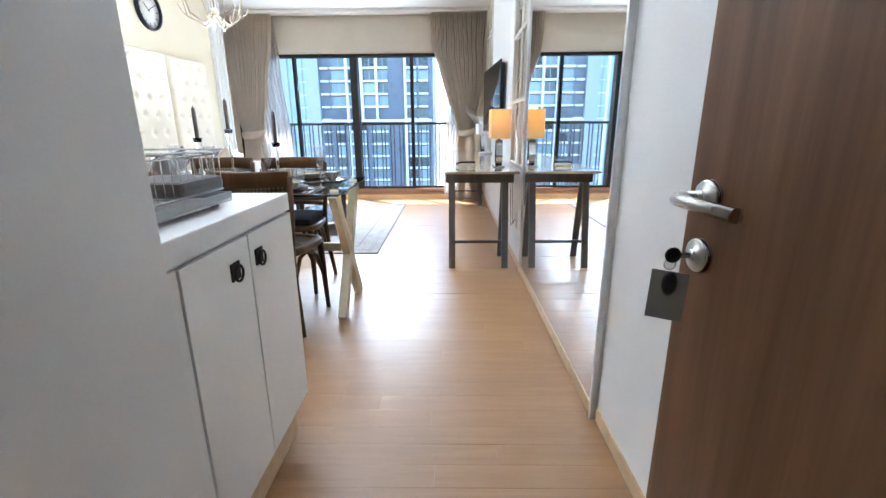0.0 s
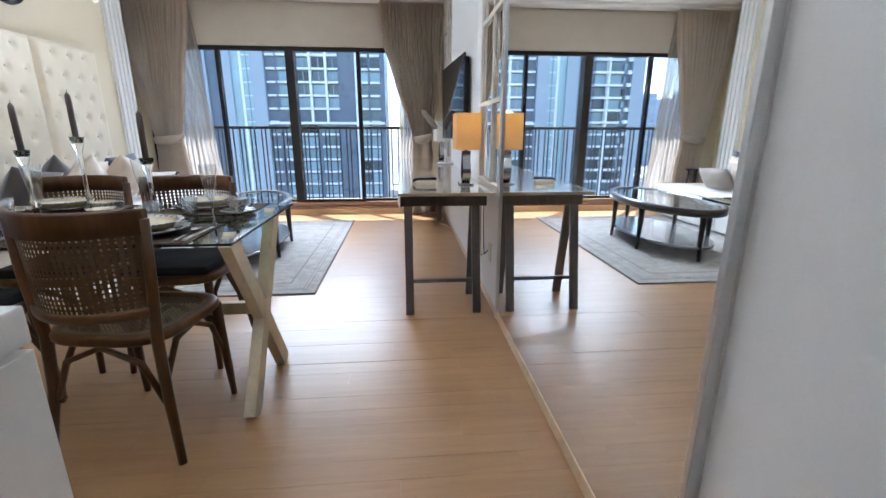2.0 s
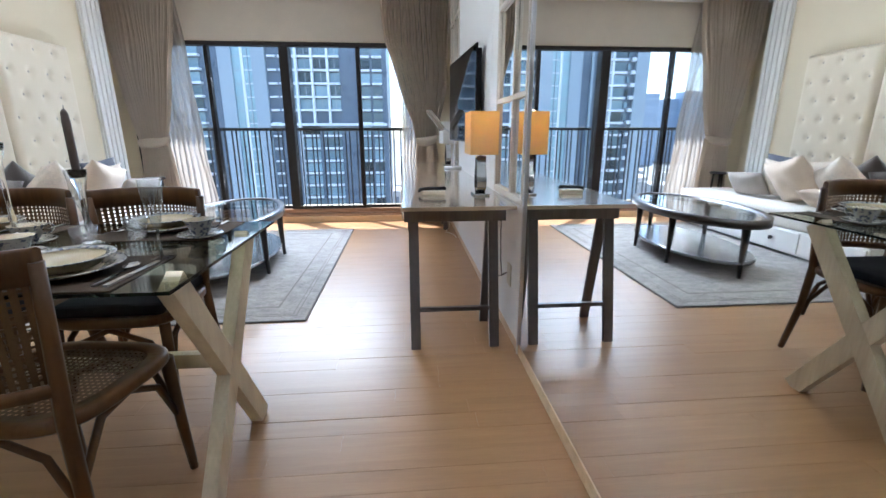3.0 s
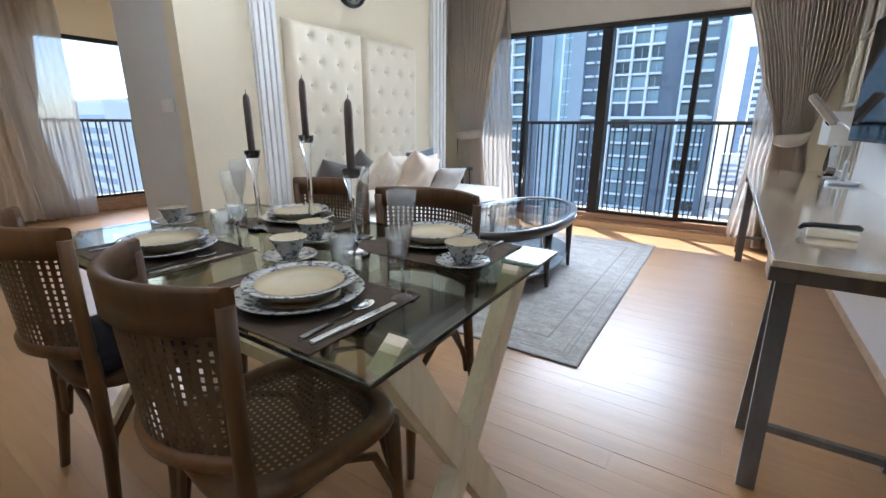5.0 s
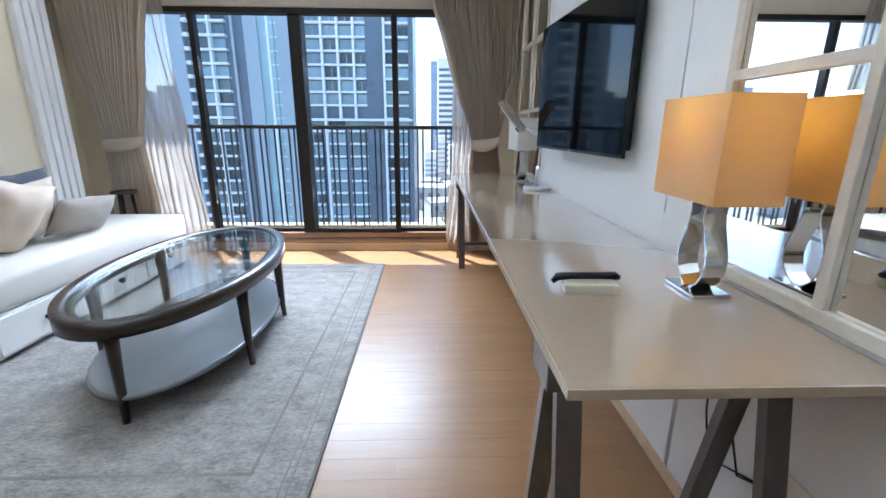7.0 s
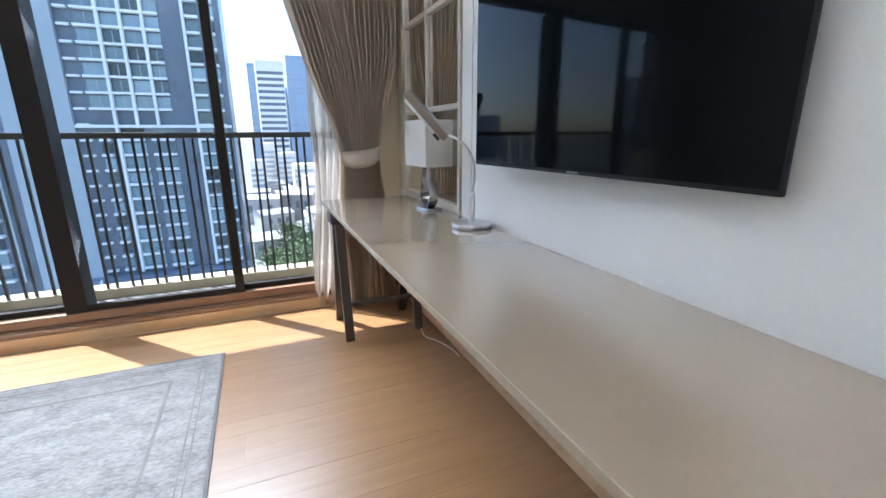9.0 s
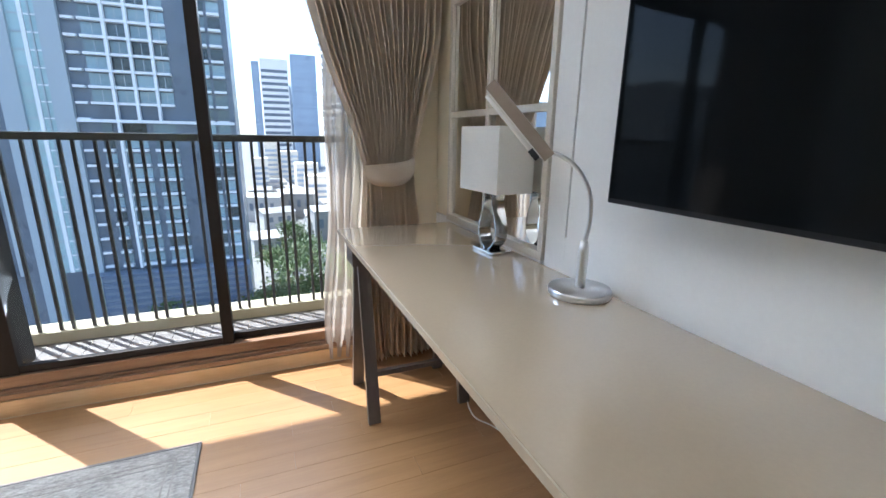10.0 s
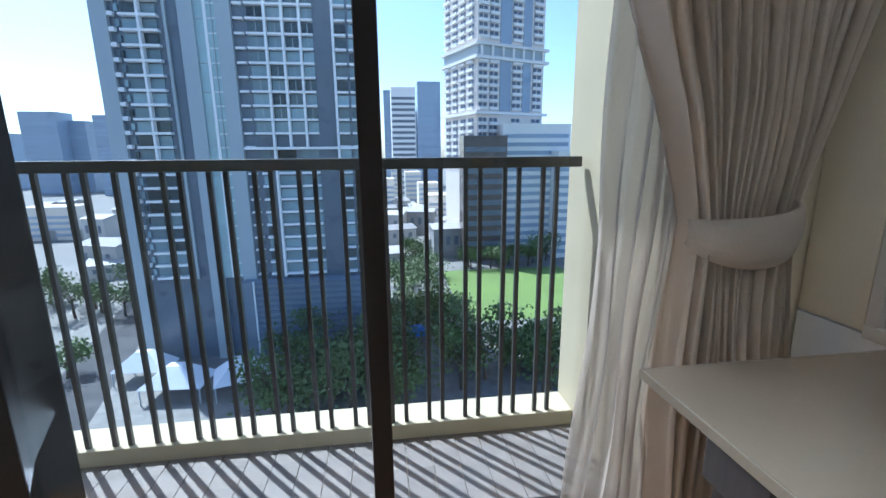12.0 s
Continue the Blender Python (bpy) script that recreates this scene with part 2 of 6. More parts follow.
M = dict(
    plank=wood("honey oak laminate", (0.275, 0.144, 0.055), (0.34, 0.187, 0.078), 0.34, 10, (1.2, 16, 16), 0.10, coat=0.22),
    under=material("floor bed", (0.34, 0.20, 0.09), 0.9),
    oak_trim=wood("pale oak trim", (0.50, 0.34, 0.18), (0.66, 0.48, 0.29), 0.35, 10, (1.2, 10, 10), 0.2),
    sill=wood("brown threshold wood", (0.20, 0.11, 0.06), (0.33, 0.20, 0.12), 0.4, 10, (1.2, 12, 12), 0.2),
    white=material("white wall paint", (0.78, 0.77, 0.74), 0.55, vary=0.03, scale=1.3, fine=180, bump=0.03),
    cream=material("cream wall paint", (0.72, 0.63, 0.46), 0.6, vary=0.04, scale=1.2, fine=160, bump=0.04),
    ceiling=material("ceiling paint", (0.80, 0.78, 0.74), 0.8, vary=0.03, scale=1.0, fine=150, bump=0.03),
    grey_wall=material("grey wall paint", (0.66, 0.66, 0.65), 0.6, vary=0.04, scale=1.2, fine=160, bump=0.03),
    lacquer=material("white lacquer", (0.80, 0.79, 0.76), 0.42, vary=0.03, scale=2, fine=90, bump=0.008),
    bar=material("ivory painted bar", (0.62, 0.57, 0.49), 0.45, vary=0.06, scale=3, fine=90, bump=0.01),
    door=wood("brown door veneer", (0.105, 0.048, 0.021), (0.20, 0.100, 0.048), 0.42, 8, (14, 14, 0.7), 0.2, coat=0.15),
    steel=material("brushed steel", (0.46, 0.45, 0.42), 0.28, 1.0, vary=0.05, scale=4, fine=200, bump=0.02, stretch=(1, 1, 12)),
    chrome=material("chrome", (0.54, 0.54, 0.53), 0.09, 1.0, vary=0.02, bump=0),
    alu=material("satin aluminium", (0.66, 0.66, 0.66), 0.32, 1.0, vary=0.05, fine=150, bump=0.02),
    bronze=material("dark bronze frame", (0.022, 0.018, 0.016), 0.6, 0.0, vary=0.15, fine=90, bump=0.02),
    rail=material("dark painted steel", (0.085, 0.080, 0.076), 0.4, 0.3, vary=0.15, fine=90, bump=0.03),
    mirror=material("mirror silver", (0.90, 0.91, 0.90), 0.01, 1.0, vary=0.01, bump=0),
    black=material("black plastic", (0.018, 0.018, 0.020), 0.35, vary=0.1, bump=0.02),
    screen=material("black screen glass", (0.005, 0.006, 0.007), 0.05, vary=0.05, bump=0),
    desk=material("cream gloss laminate", (0.425, 0.335, 0.235), 0.12, vary=0.04, scale=3, fine=120, bump=0.004, coat=1.0),
    desk_edge=material("cream edge strip", (0.40, 0.32, 0.22), 0.35, vary=0.05, scale=3, fine=120, bump=0.01),
    trestle=wood("dark trestle wood", (0.060, 0.052, 0.049), (0.125, 0.106, 0.096), 0.32, 10, (10, 10, 1), 0.2),
    pale_wood=wood("limed white wood", (0.50, 0.41, 0.28), (0.66, 0.57, 0.41), 0.45, 10, (10, 10, 1), 0.1),
    chair=wood("walnut stained bentwood", (0.056, 0.026, 0.009), (0.125, 0.060, 0.022), 0.34, 8, (8, 8, 1), 0.3, coat=0.1),
    cane=material("woven cane", (0.092, 0.051, 0.021), 0.5, vary=0.2, fine=220, bump=0.05),
    dark_wood=material("espresso lacquered wood", (0.022, 0.015, 0.011), 0.34, vary=0.12, scale=5, fine=70, bump=0.0, coat=0.25),
    shelf=material("grey shelf lacquer", (0.15, 0.15, 0.155), 0.15, vary=0.06, bump=0.0, coat=0.5),
    glass=clear("window glass", (0.90, 0.94, 0.95), 0.0, 1.35, thin=True),
    table_glass=clear("green-edged table glass", (0.70, 0.72, 0.62), 0.0, 1.5, thin=True),
    coffee_glass=clear("coffee table glass", (0.93, 0.96, 0.95), 0.0, 1.6, thin=True),
    glass_edge=material("bottle green glass edge", (0.012, 0.020, 0.015), 0.08, vary=0.1, bump=0.0),
    crystal=clear("clear crystal", (0.97, 0.98, 0.98), 0.0, 1.45),
    thin_crystal=clear("thin clear glass", (0.95, 0.96, 0.96), 0.02, 2.0, thin=True),
    drape=cloth("taupe drape cloth", (0.74, 0.64, 0.52), 0.40),
    tie=cloth("beige tieback cloth", (0.56, 0.47, 0.37), 0.15),
    sheer=sheer_cloth("ivory sheer", (0.58, 0.52, 0.45), 0.20),
    blind=cloth("beige blind cloth", (0.60, 0.53, 0.43), 0.2),
    rug=material("grey woven rug", (0.255, 0.233, 0.208), 0.95, vary=0.7, scale=9, fine=60, bump=0.5, sheen=0.3, stretch=(1, 1.6, 1)),
    rug_stripe=material("darker rug stripe", (0.225, 0.205, 0.185), 0.95, vary=0.4, scale=6, fine=140, bump=0.4),
    rug_edge=material("dark rug binding", (0.19, 0.18, 0.17), 0.95, vary=0.15, fine=150, bump=0.4),
    tuft=material("cream tufted fabric", (0.72, 0.63, 0.48), 0.85, vary=0.06, scale=4, fine=240, bump=0.2, sheen=0.3),
    button=material("fabric button", (0.50, 0.45, 0.37), 0.8, vary=0.1, fine=200, bump=0.1),
    mattress=material("off-white mattress cloth", (0.76, 0.72, 0.65), 0.9, vary=0.05, scale=4, fine=200, bump=0.2, sheen=0.3),
    cushion_grey=material("slate grey velvet", (0.085, 0.073, 0.064), 0.8, vary=0.2, fine=200, bump=0.2, sheen=0.5),
    cushion_beige=material("beige cushion cloth", (0.58, 0.46, 0.34), 0.9, vary=0.1, scale=8, fine=200, bump=0.25, sheen=0.3),
    cushion_white=material("cream printed cushion cloth", (0.66, 0.57, 0.46), 0.9, vary=0.3, scale=14, fine=120, bump=0.25, sheen=0.3),
    cushion_navy=material("dark blue velvet", (0.045, 0.055, 0.085), 0.8, vary=0.25, fine=180, bump=0.2, sheen=0.5),
    cushion_taupe=material("taupe cushion cloth", (0.36, 0.32, 0.28), 0.9, vary=0.1, fine=200, bump=0.25, sheen=0.3),
    pad=material("black seat pad", (0.02, 0.02, 0.026), 0.8, vary=0.2, fine=200, bump=0.2),
    china=material("cream china", (0.36, 0.29, 0.175), 0.16, vary=0.03, bump=0.005, coat=0.15),
    mat=material("brown woven placemat", (0.060, 0.040, 0.024), 0.8, vary=0.2, scale=20, fine=260, bump=0.4),
    candle=material("grey-brown candle wax", (0.115, 0.085, 0.070), 0.45, vary=0.08, fine=60, bump=0.02),
    shade_white=cloth("cream lampshade cloth", (0.84, 0.82, 0.77), 0.4),
    shade_orange=cloth("amber lampshade cloth", (0.84, 0.69, 0.47), 0.6, inner=(0.95, 0.68, 0.17)),
    lamp_head=material("taupe lamp lacquer", (0.28, 0.22, 0.17), 0.4, vary=0.06, bump=0.01),
    paper=material("key card plastic", (0.30, 0.29, 0.26), 0.4, vary=0.06, bump=0.02),
    tray=material("grey tray enamel", (0.34, 0.34, 0.33), 0.35, vary=0.1, bump=0.02),
    face=material("clock face card", (0.70, 0.68, 0.62), 0.6, vary=0.04, bump=0.01),
    cream_plastic=material("cream plastic", (0.66, 0.60, 0.47), 0.4, vary=0.05, bump=0.01),
    antler=material("aged ivory resin", (0.50, 0.42, 0.29), 0.55, vary=0.2, scale=14, fine=90, bump=0.05),
    tile=material("grey balcony tile", (0.20, 0.175, 0.16), 0.6, vary=0.18, scale=8, fine=90, bump=0.1, spread=0.5),
    kerb=material("pale balcony kerb render", (0.52, 0.445, 0.30), 0.8, vary=0.1, scale=5, fine=90, bump=0.15),
)
def pattern(name, color, line, scale):
    """China with a scrolled blue-grey print round the rim."""
    m = material(name, color, 0.16, vary=0.02, bump=0.0, coat=0.15)
    n, l = m.node_tree.nodes, m.node_tree.links
    tc, v, ramp, mix = n.new("ShaderNodeTexCoord"), n.new("ShaderNodeTexNoise"), n.new("ShaderNodeValToRGB"), n.new("ShaderNodeMixRGB")
    v.inputs["Scale"].default_value, v.inputs["Detail"].default_value = scale, 2
    l.new(tc.outputs["Object"], v.inputs["Vector"])
    e = ramp.color_ramp.elements
    e[0].position, e[1].position = 0.53, 0.60
    l.new(v.outputs["Fac"], ramp.inputs["Fac"])
    l.new(ramp.outputs[0], mix.inputs[0])
    b = n["Principled BSDF"]
    l.new(b.inputs["Base Color"].links[0].from_socket, mix.inputs[1])
    mix.inputs[2].default_value = (*line, 1)
    l.new(mix.outputs[0], b.inputs["Base Color"])
    return m
M["desk"].node_tree.nodes["Principled BSDF"].inputs["Coat Roughness"].default_value = 0.12
M["desk"].node_tree.nodes["Principled BSDF"].inputs["Coat IOR"].default_value = 1.75
M["plank"].node_tree.nodes["Principled BSDF"].inputs["Specular IOR Level"].default_value = 0.5
M["plank"].node_tree.nodes["Principled BSDF"].inputs["Coat Roughness"].default_value = 0.42
M["screen"].node_tree.nodes["Principled BSDF"].inputs["Specular IOR Level"].default_value = 0.12
for _k in ("bronze", "cane", "mat", "pad", "cushion_grey", "chair", "door", "black"):
    M[_k].node_tree.nodes["Principled BSDF"].inputs["Specular IOR Level"].default_value = 0.2
M["china_print"] = pattern("blue printed china", (0.32, 0.305, 0.265), (0.085, 0.095, 0.125), 75)


# ---- shapes ----
def box(bm, x0, x1, y0, y1, z0, z1, bevel=0.0):
    made = bmesh.ops.create_cube(bm, size=1, matrix=Matrix.LocRotScale(((x0 + x1) / 2, (y0 + y1) / 2, (z0 + z1) / 2), None, (x1 - x0, y1 - y0, z1 - z0)))
    if bevel:
        edges = list({e for v in made["verts"] for e in v.link_edges})
        bmesh.ops.bevel(bm, geom=edges, offset=bevel, segments=2, profile=0.6, affect="EDGES")
    return bm


def boxed(x0, x1, y0, y1, z0, z1, bevel=0.0):
    return box(bmesh.new(), x0, x1, y0, y1, z0, z1, bevel)


def beam(bm, a, b, wide, deep, side=(0, 1, 0), taper=1.0):
    """A straight bar from a to b with a rectangular section; side gives the way its width lies."""
    a, b = Vector(a), Vector(b)
    along = (b - a).normalized()
    s = Vector(side)
    s = (s - along * s.dot(along)).normalized()
    t = along.cross(s)
    rings = []
    for p, k in ((a, 1.0), (b, taper)):
        rings.append([bm.verts.new(p + s * wide / 2 * k * i + t * deep / 2 * k * j) for i, j in ((-1, -1), (1, -1), (1, 1), (-1, 1))])
    for i in range(4):
        bm.faces.new((rings[0][i], rings[0][(i + 1) % 4], rings[1][(i + 1) % 4], rings[1][i]))
    bm.faces.new(rings[0][::-1])
    bm.faces.new(rings[1])
    return bm


def tube(bm, points, radius, sides=8, squash=1.0):
    """A round bar along points; radius is a number or one for each point."""
    points = [Vector(p) for p in points]
    radii = radius if isinstance(radius, (list, tuple)) else [radius] * len(points)
    rings, up = [], None
    for i, p in enumerate(points):
        along = (points[min(i + 1, len(points) - 1)] - points[max(i - 1, 0)]).normalized()
        if up is None:
            up = Vector((0, 0, 1)) if abs(along.z) < 0.9 else Vector((1, 0, 0))
        s = along.cross(up).normalized()
        up = s.cross(along).normalized()
        rings.append([bm.verts.new(p + (s * math.cos(2 * math.pi * k / sides) + up * squash * math.sin(2 * math.pi * k / sides)) * radii[i]) for k in range(sides)])
    for r0, r1 in zip(rings, rings[1:]):
        for k in range(sides):
            bm.faces.new((r0[k], r0[(k + 1) % sides], r1[(k + 1) % sides], r1[k])).smooth = True
    bm.faces.new(rings[0][::-1])
    bm.faces.new(rings[-1])
    return bm


def lathe(bm, profile, sides=32, centre=(0, 0, 0), stretch=(1, 1), closed=False):
    """Turns a list of (radius, height) round an upright axis."""
    rings = []
    for r, z in profile:
        rings.append([bm.verts.new((centre[0] + r * stretch[0] * math.cos(2 * math.pi * k / sides), centre[1] + r * stretch[1] * math.sin(2 * math.pi * k / sides), centre[2] + z)) for k in range(sides)])
    pairs = list(zip(rings, rings[1:])) + ([(rings[-1], rings[0])] if closed else [])
    for r0, r1 in pairs:
        for k in range(sides):
            bm.faces.new((r0[k], r0[(k + 1) % sides], r1[(k + 1) % sides], r1[k])).smooth = True
    if not closed:
        if profile[0][0] > 1e-4:
            bm.faces.new(rings[0][::-1])
        if profile[-1][0] > 1e-4:
            bm.faces.new(rings[-1])
    bmesh.ops.remove_doubles(bm, verts=bm.verts[:], dist=1e-5)
    bmesh.ops.recalc_face_normals(bm, faces=bm.faces[:])
    return bm


def part(name, bm, mat, parent=None, label=""):
    """Links a bmesh as one mesh object under a thing or a part."""
    mesh = bpy.data.meshes.new(name)
    bm.normal_update()
    bm.to_mesh(mesh)
    bm.free()
    mesh.materials.append(mat)
    ob = new(name, mesh)
    if parent:
        ob.parent = parent
    if label:
        ob["label"] = label
    return ob


def thing(name, label, category, group="", kind="", at=(0, 0, 0), turn=0.0):
    ob = new(name)
    ob.matrix_basis = pose(*at, 0, 0, turn)
    return tagged(ob, label, category, group, kind)


def setting(name, bm, mat, label, category):
    return tagged(part(name, bm, mat), label, category, kind="structure")


def share(name, mesh, m, parent):
    """One more object on a mesh that others use too."""
    ob = new(name, mesh)
    ob.parent = parent
    ob.matrix_basis = m
    return ob


# ---- the rooms ----
LEFT, RIGHT, SILL_Y, HEAD, CEIL = -2.55, 1.0, 6.90, 2.115, 2.66

floor = setting("floor", boxed(-6.5, 1.15, -1.6, 6.86, -0.12, -0.012), M["under"], "honey oak laminate floor with worn joints", "floor")
ceiling = setting("ceiling", boxed(-6.5, 1.15, -1.6, 7.1, CEIL, CEIL + 0.15), M["ceiling"], "plain white painted ceiling", "ceiling")

# right-hand wall, a little further back beside the entrance
setting("wall_right", boxed(RIGHT + 0.012, RIGHT + 0.16, 1.53, 7.1, 0, CEIL), M["white"], "white painted wall with panelling", "wall")
setting("wall_entry_right", boxed(RIGHT + 0.018, RIGHT + 0.16, -1.6, 1.53, 0, CEIL), M["white"], "plain white wall beside the entrance", "wall")
for n, (a, b) in enumerate(((-0.02, 1.52), (1.54, 7.0))):
    setting("baseboard", boxed(RIGHT - 0.004 + (0.014 if n == 0 else 0), RIGHT + (0.018 if n == 0 else 0.012), a, b, 0.0, 0.055, 0.003), M["oak_trim"], "low pale oak skirting board", "skirting")

# white panels between the mirrors, with narrow dark joints
panels = thing("wall_panels", "white lacquered wall panels with narrow dark joints", "wall panel", kind="structure")
for a, b, z0, z1 in ((3.31, 3.965, 0.058, 0.77), (3.985, 4.197, 0.058, CEIL - 0.004), (4.205, 5.787, 0.058, CEIL - 0.004), (5.795, 5.895, 0.058, CEIL - 0.004), (5.915, 6.895, 0.058, 0.77)):
    part("panel", boxed(RIGHT - 0.004, RIGHT + 0.011, a, b, z0, z1, 0.002), M["lacquer"], panels)
for y in (4.201, 5.791):
    part("joint_filler", boxed(RIGHT - 0.0035, RIGHT + 0.010, y - 0.0045, y + 0.0045, 0.058, 0.872), M["lacquer"], panels)
part("end_panel", boxed(RIGHT - 0.004, RIGHT + 0.011, 6.735, 6.895, 0.776, CEIL - 0.004, 0.002), M["cream"], panels, "cream painted strip behind the curtain")
part("socket", boxed(RIGHT - 0.012, RIGHT - 0.005, 3.48, 3.56, 0.30, 0.42, 0.004), M["cream_plastic"], panels, "white wall socket")

# left-hand wall with its two fluted pilasters and the recess behind the curtain
setting("wall_left", boxed(LEFT - 0.12, LEFT, 3.42, 6.32, 0, CEIL), M["cream"], "cream painted wall behind the daybed", "wall")
setting("wall_recess", boxed(-3.05, -2.90, 6.32, 7.1, 0, CEIL), M["cream"], "cream painted side of the window recess", "wall")
setting("wall_recess_back", boxed(-2.90, LEFT - 0.12, 6.17, 6.32, 0, CEIL), M["cream"], "cream painted return beside the window", "wall")
setting("wall_return", boxed(-3.38, LEFT - 0.12, 3.45, 3.60, 0, CEIL), M["grey_wall"], "pale grey wall with a light switch", "wall")
def pilaster(y0, y1):
    p = thing("pilaster", "white fluted pilaster beside the daybed", "pilaster", "pilasters", "structure")
    part("backing", boxed(LEFT, LEFT + 0.02, y0, y1, 0, CEIL - 0.004), M["lacquer"], p)
    w = (y1 - y0) / 4
    for i in range(4):
        part("flute", boxed(LEFT + 0.02, LEFT + 0.045, y0 + w * (i + 0.14), y0 + w * (i + 0.86), 0.004, CEIL - 0.006, 0.008), M["lacquer"], p)
    return p
pilaster(3.91, 4.10)
pilaster(6.03, 6.31)
switch = thing("light_switch", "white light switch on the grey wall", "switch", at=(-2.83, 3.45, 1.22))
part("plate", boxed(-0.075, 0.075, -0.010, 0.0, -0.04, 0.04, 0.003), M["white"], switch)
for i in range(3):
    part("rocker", boxed(-0.055 + i * 0.04, -0.025 + i * 0.04, -0.014, -0.010, -0.025, 0.025, 0.002), M["lacquer"], switch)

# entrance: a tall white unit on one side, a wall behind
setting("wall_entry_left", boxed(-0.20, -0.035, -1.6, 0.815, 0, CEIL), M["white"], "plain white wall beside the entrance", "wall")
setting("wall_back", boxed(-6.5, 1.15, -1.75, -1.6, 0, CEIL), M["white"], "plain white wall behind the entrance", "wall")
setting("wall_kitchen", boxed(-6.5, -0.20, -0.4, -0.25, 0, CEIL), M["cream"], "cream wall behind the dining corner", "wall")
lintel = setting("wall_over_entrance", boxed(-0.035, 1.04, -0.22, -0.10, 2.06, CEIL), M["white"], "white wall over the entrance", "wall")

# bedroom end on the left
setting("wall_bedroom", boxed(-6.65, -6.5, -1.75, 3.55, 0, CEIL), M["cream"], "cream bedroom wall", "wall")
setting("wall_bedroom_far", boxed(-6.65, -6.5, 4.95, 7.1, 0, CEIL), M["cream"], "cream bedroom wall beyond the window", "wall")
setting("wall_bedroom_head", boxed(-6.65, -6.5, 3.55, 4.95, 2.115, CEIL), M["cream"], "cream wall over the bedroom window", "wall")
setting("wall_bedroom_end", boxed(-6.65, -3.05, 6.95, 7.1, 0, CEIL), M["cream"], "cream bedroom end wall", "wall")

# window wall
setting("wall_window", boxed(-3.05, 1.16, SILL_Y, 7.06, HEAD, CEIL), M["cream"], "cream wall over the sliding doors", "wall")
setting("wall_window_right", boxed(0.78, 1.16, SILL_Y, 7.06, 0, HEAD), M["cream"], "cream wall beside the sliding doors", "wall")
setting("wall_window_left", boxed(-3.05, -2.72, SILL_Y, 7.06, 0, HEAD), M["cream"], "cream wall beside the sliding doors", "wall")


def sliding_window(name, label, x0, x1, mullions, head, foot, depth=0.05):
    """Sliding doors along x at y = 0: an outer frame, and a framed pane between each pair of mullions."""
    w = thing(name, label, "window", kind="structure")
    fr = M["bronze"]
    part("frame_top", boxed(x0, x1, -depth, depth, head - 0.045, head, 0.004), fr, w)
    part("track", boxed(x0, x1, -depth, depth, foot, foot + 0.05, 0.004), M["sill"], w, "brown door track")
    edges = [x0] + [m for m, _ in mullions] + [x1]
    for i, (m, wide) in enumerate(mullions):
        deep = 2.4 if wide > 0.08 else 0.8
        part("mullion", boxed(m - wide / 2, m + wide / 2, -depth * 0.8, depth * deep, foot + 0.05, head - 0.045, 0.004), fr, w)
    for i, (a, b) in enumerate(zip(edges, edges[1:])):
        pane = part("pane", boxed(a, b, (-1) ** i * 0.018 - 0.003, (-1) ** i * 0.018 + 0.003, foot + 0.05, head - 0.045), M["glass"], w, "clear pane")
        pane.visible_shadow = False
        part("rail", boxed(a + 0.01, b - 0.01, (-1) ** i * 0.018 - 0.016, (-1) ** i * 0.018 + 0.016, foot + 0.052, foot + 0.085, 0.003), fr, w)
    return w


window_1 = sliding_window("window_1", "dark bronze sliding glass doors to the balcony", -2.72, 0.78, [(-2.69, 0.05), (-1.815, 0.045), (-0.945, 0.105), (-0.093, 0.05), (0.755, 0.05)], HEAD, 0.115)
window_1.matrix_basis = pose(0, SILL_Y + 0.05, 0)
window_2 = sliding_window("window_2", "dark sliding glass doors of the bedroom", -0.7, 0.7, [(-0.67, 0.05), (0.67, 0.05)], HEAD, 0.115)
window_2.matrix_basis = pose(-6.56, 4.25, 0, 0, 0, 90)
sill = thing("threshold", "pale oak step below the sliding doors", "threshold", kind="structure")
part("riser", boxed(-2.90, 1.0, 6.862, 6.90, 0.0, 0.075, 0.004), M["oak_trim"], sill)
part("ledge", boxed(-2.90, 1.0, 6.885, 7.06, 0.06, 0.113, 0.004), M["sill"], sill, "brown wooden ledge")
part("lip", boxed(-2.90, 1.0, 6.868, 6.884, 0.078, 0.100, 0.003), M["sill"], sill)
setting("wall_bedroom_sill", boxed(-6.65, -6.5, 3.55, 4.95, 0, 0.113), M["sill"], "brown sill of the bedroom window", "sill")

# balcony
balcony = setting("balcony_floor", boxed(-7.5, 0.698, 7.06, 7.62, -0.25, 0.028), M["kerb"], "narrow balcony floor of small grey tiles", "balcony")
setting("balcony_kerb", boxed(-7.5, 0.698, 7.535, 7.69, -0.25, 0.10, 0.006), M["kerb"], "pale rendered balcony kerb", "kerb")
setting("balcony_above", boxed(-7.5, 1.2, 7.06, 7.75, 2.82, 3.0), M["kerb"], "underside of the balcony above", "balcony")
setting("balcony_above", boxed(-8.1, -6.66, 2.4, 7.05, 2.82, 3.0), M["kerb"], "underside of the balcony above the bedroom window", "balcony")
setting("balcony_side", boxed(0.70, 1.10, 7.06, 7.70, -0.25, 2.815), M["kerb"], "pale rendered side wall of the balcony", "wall")
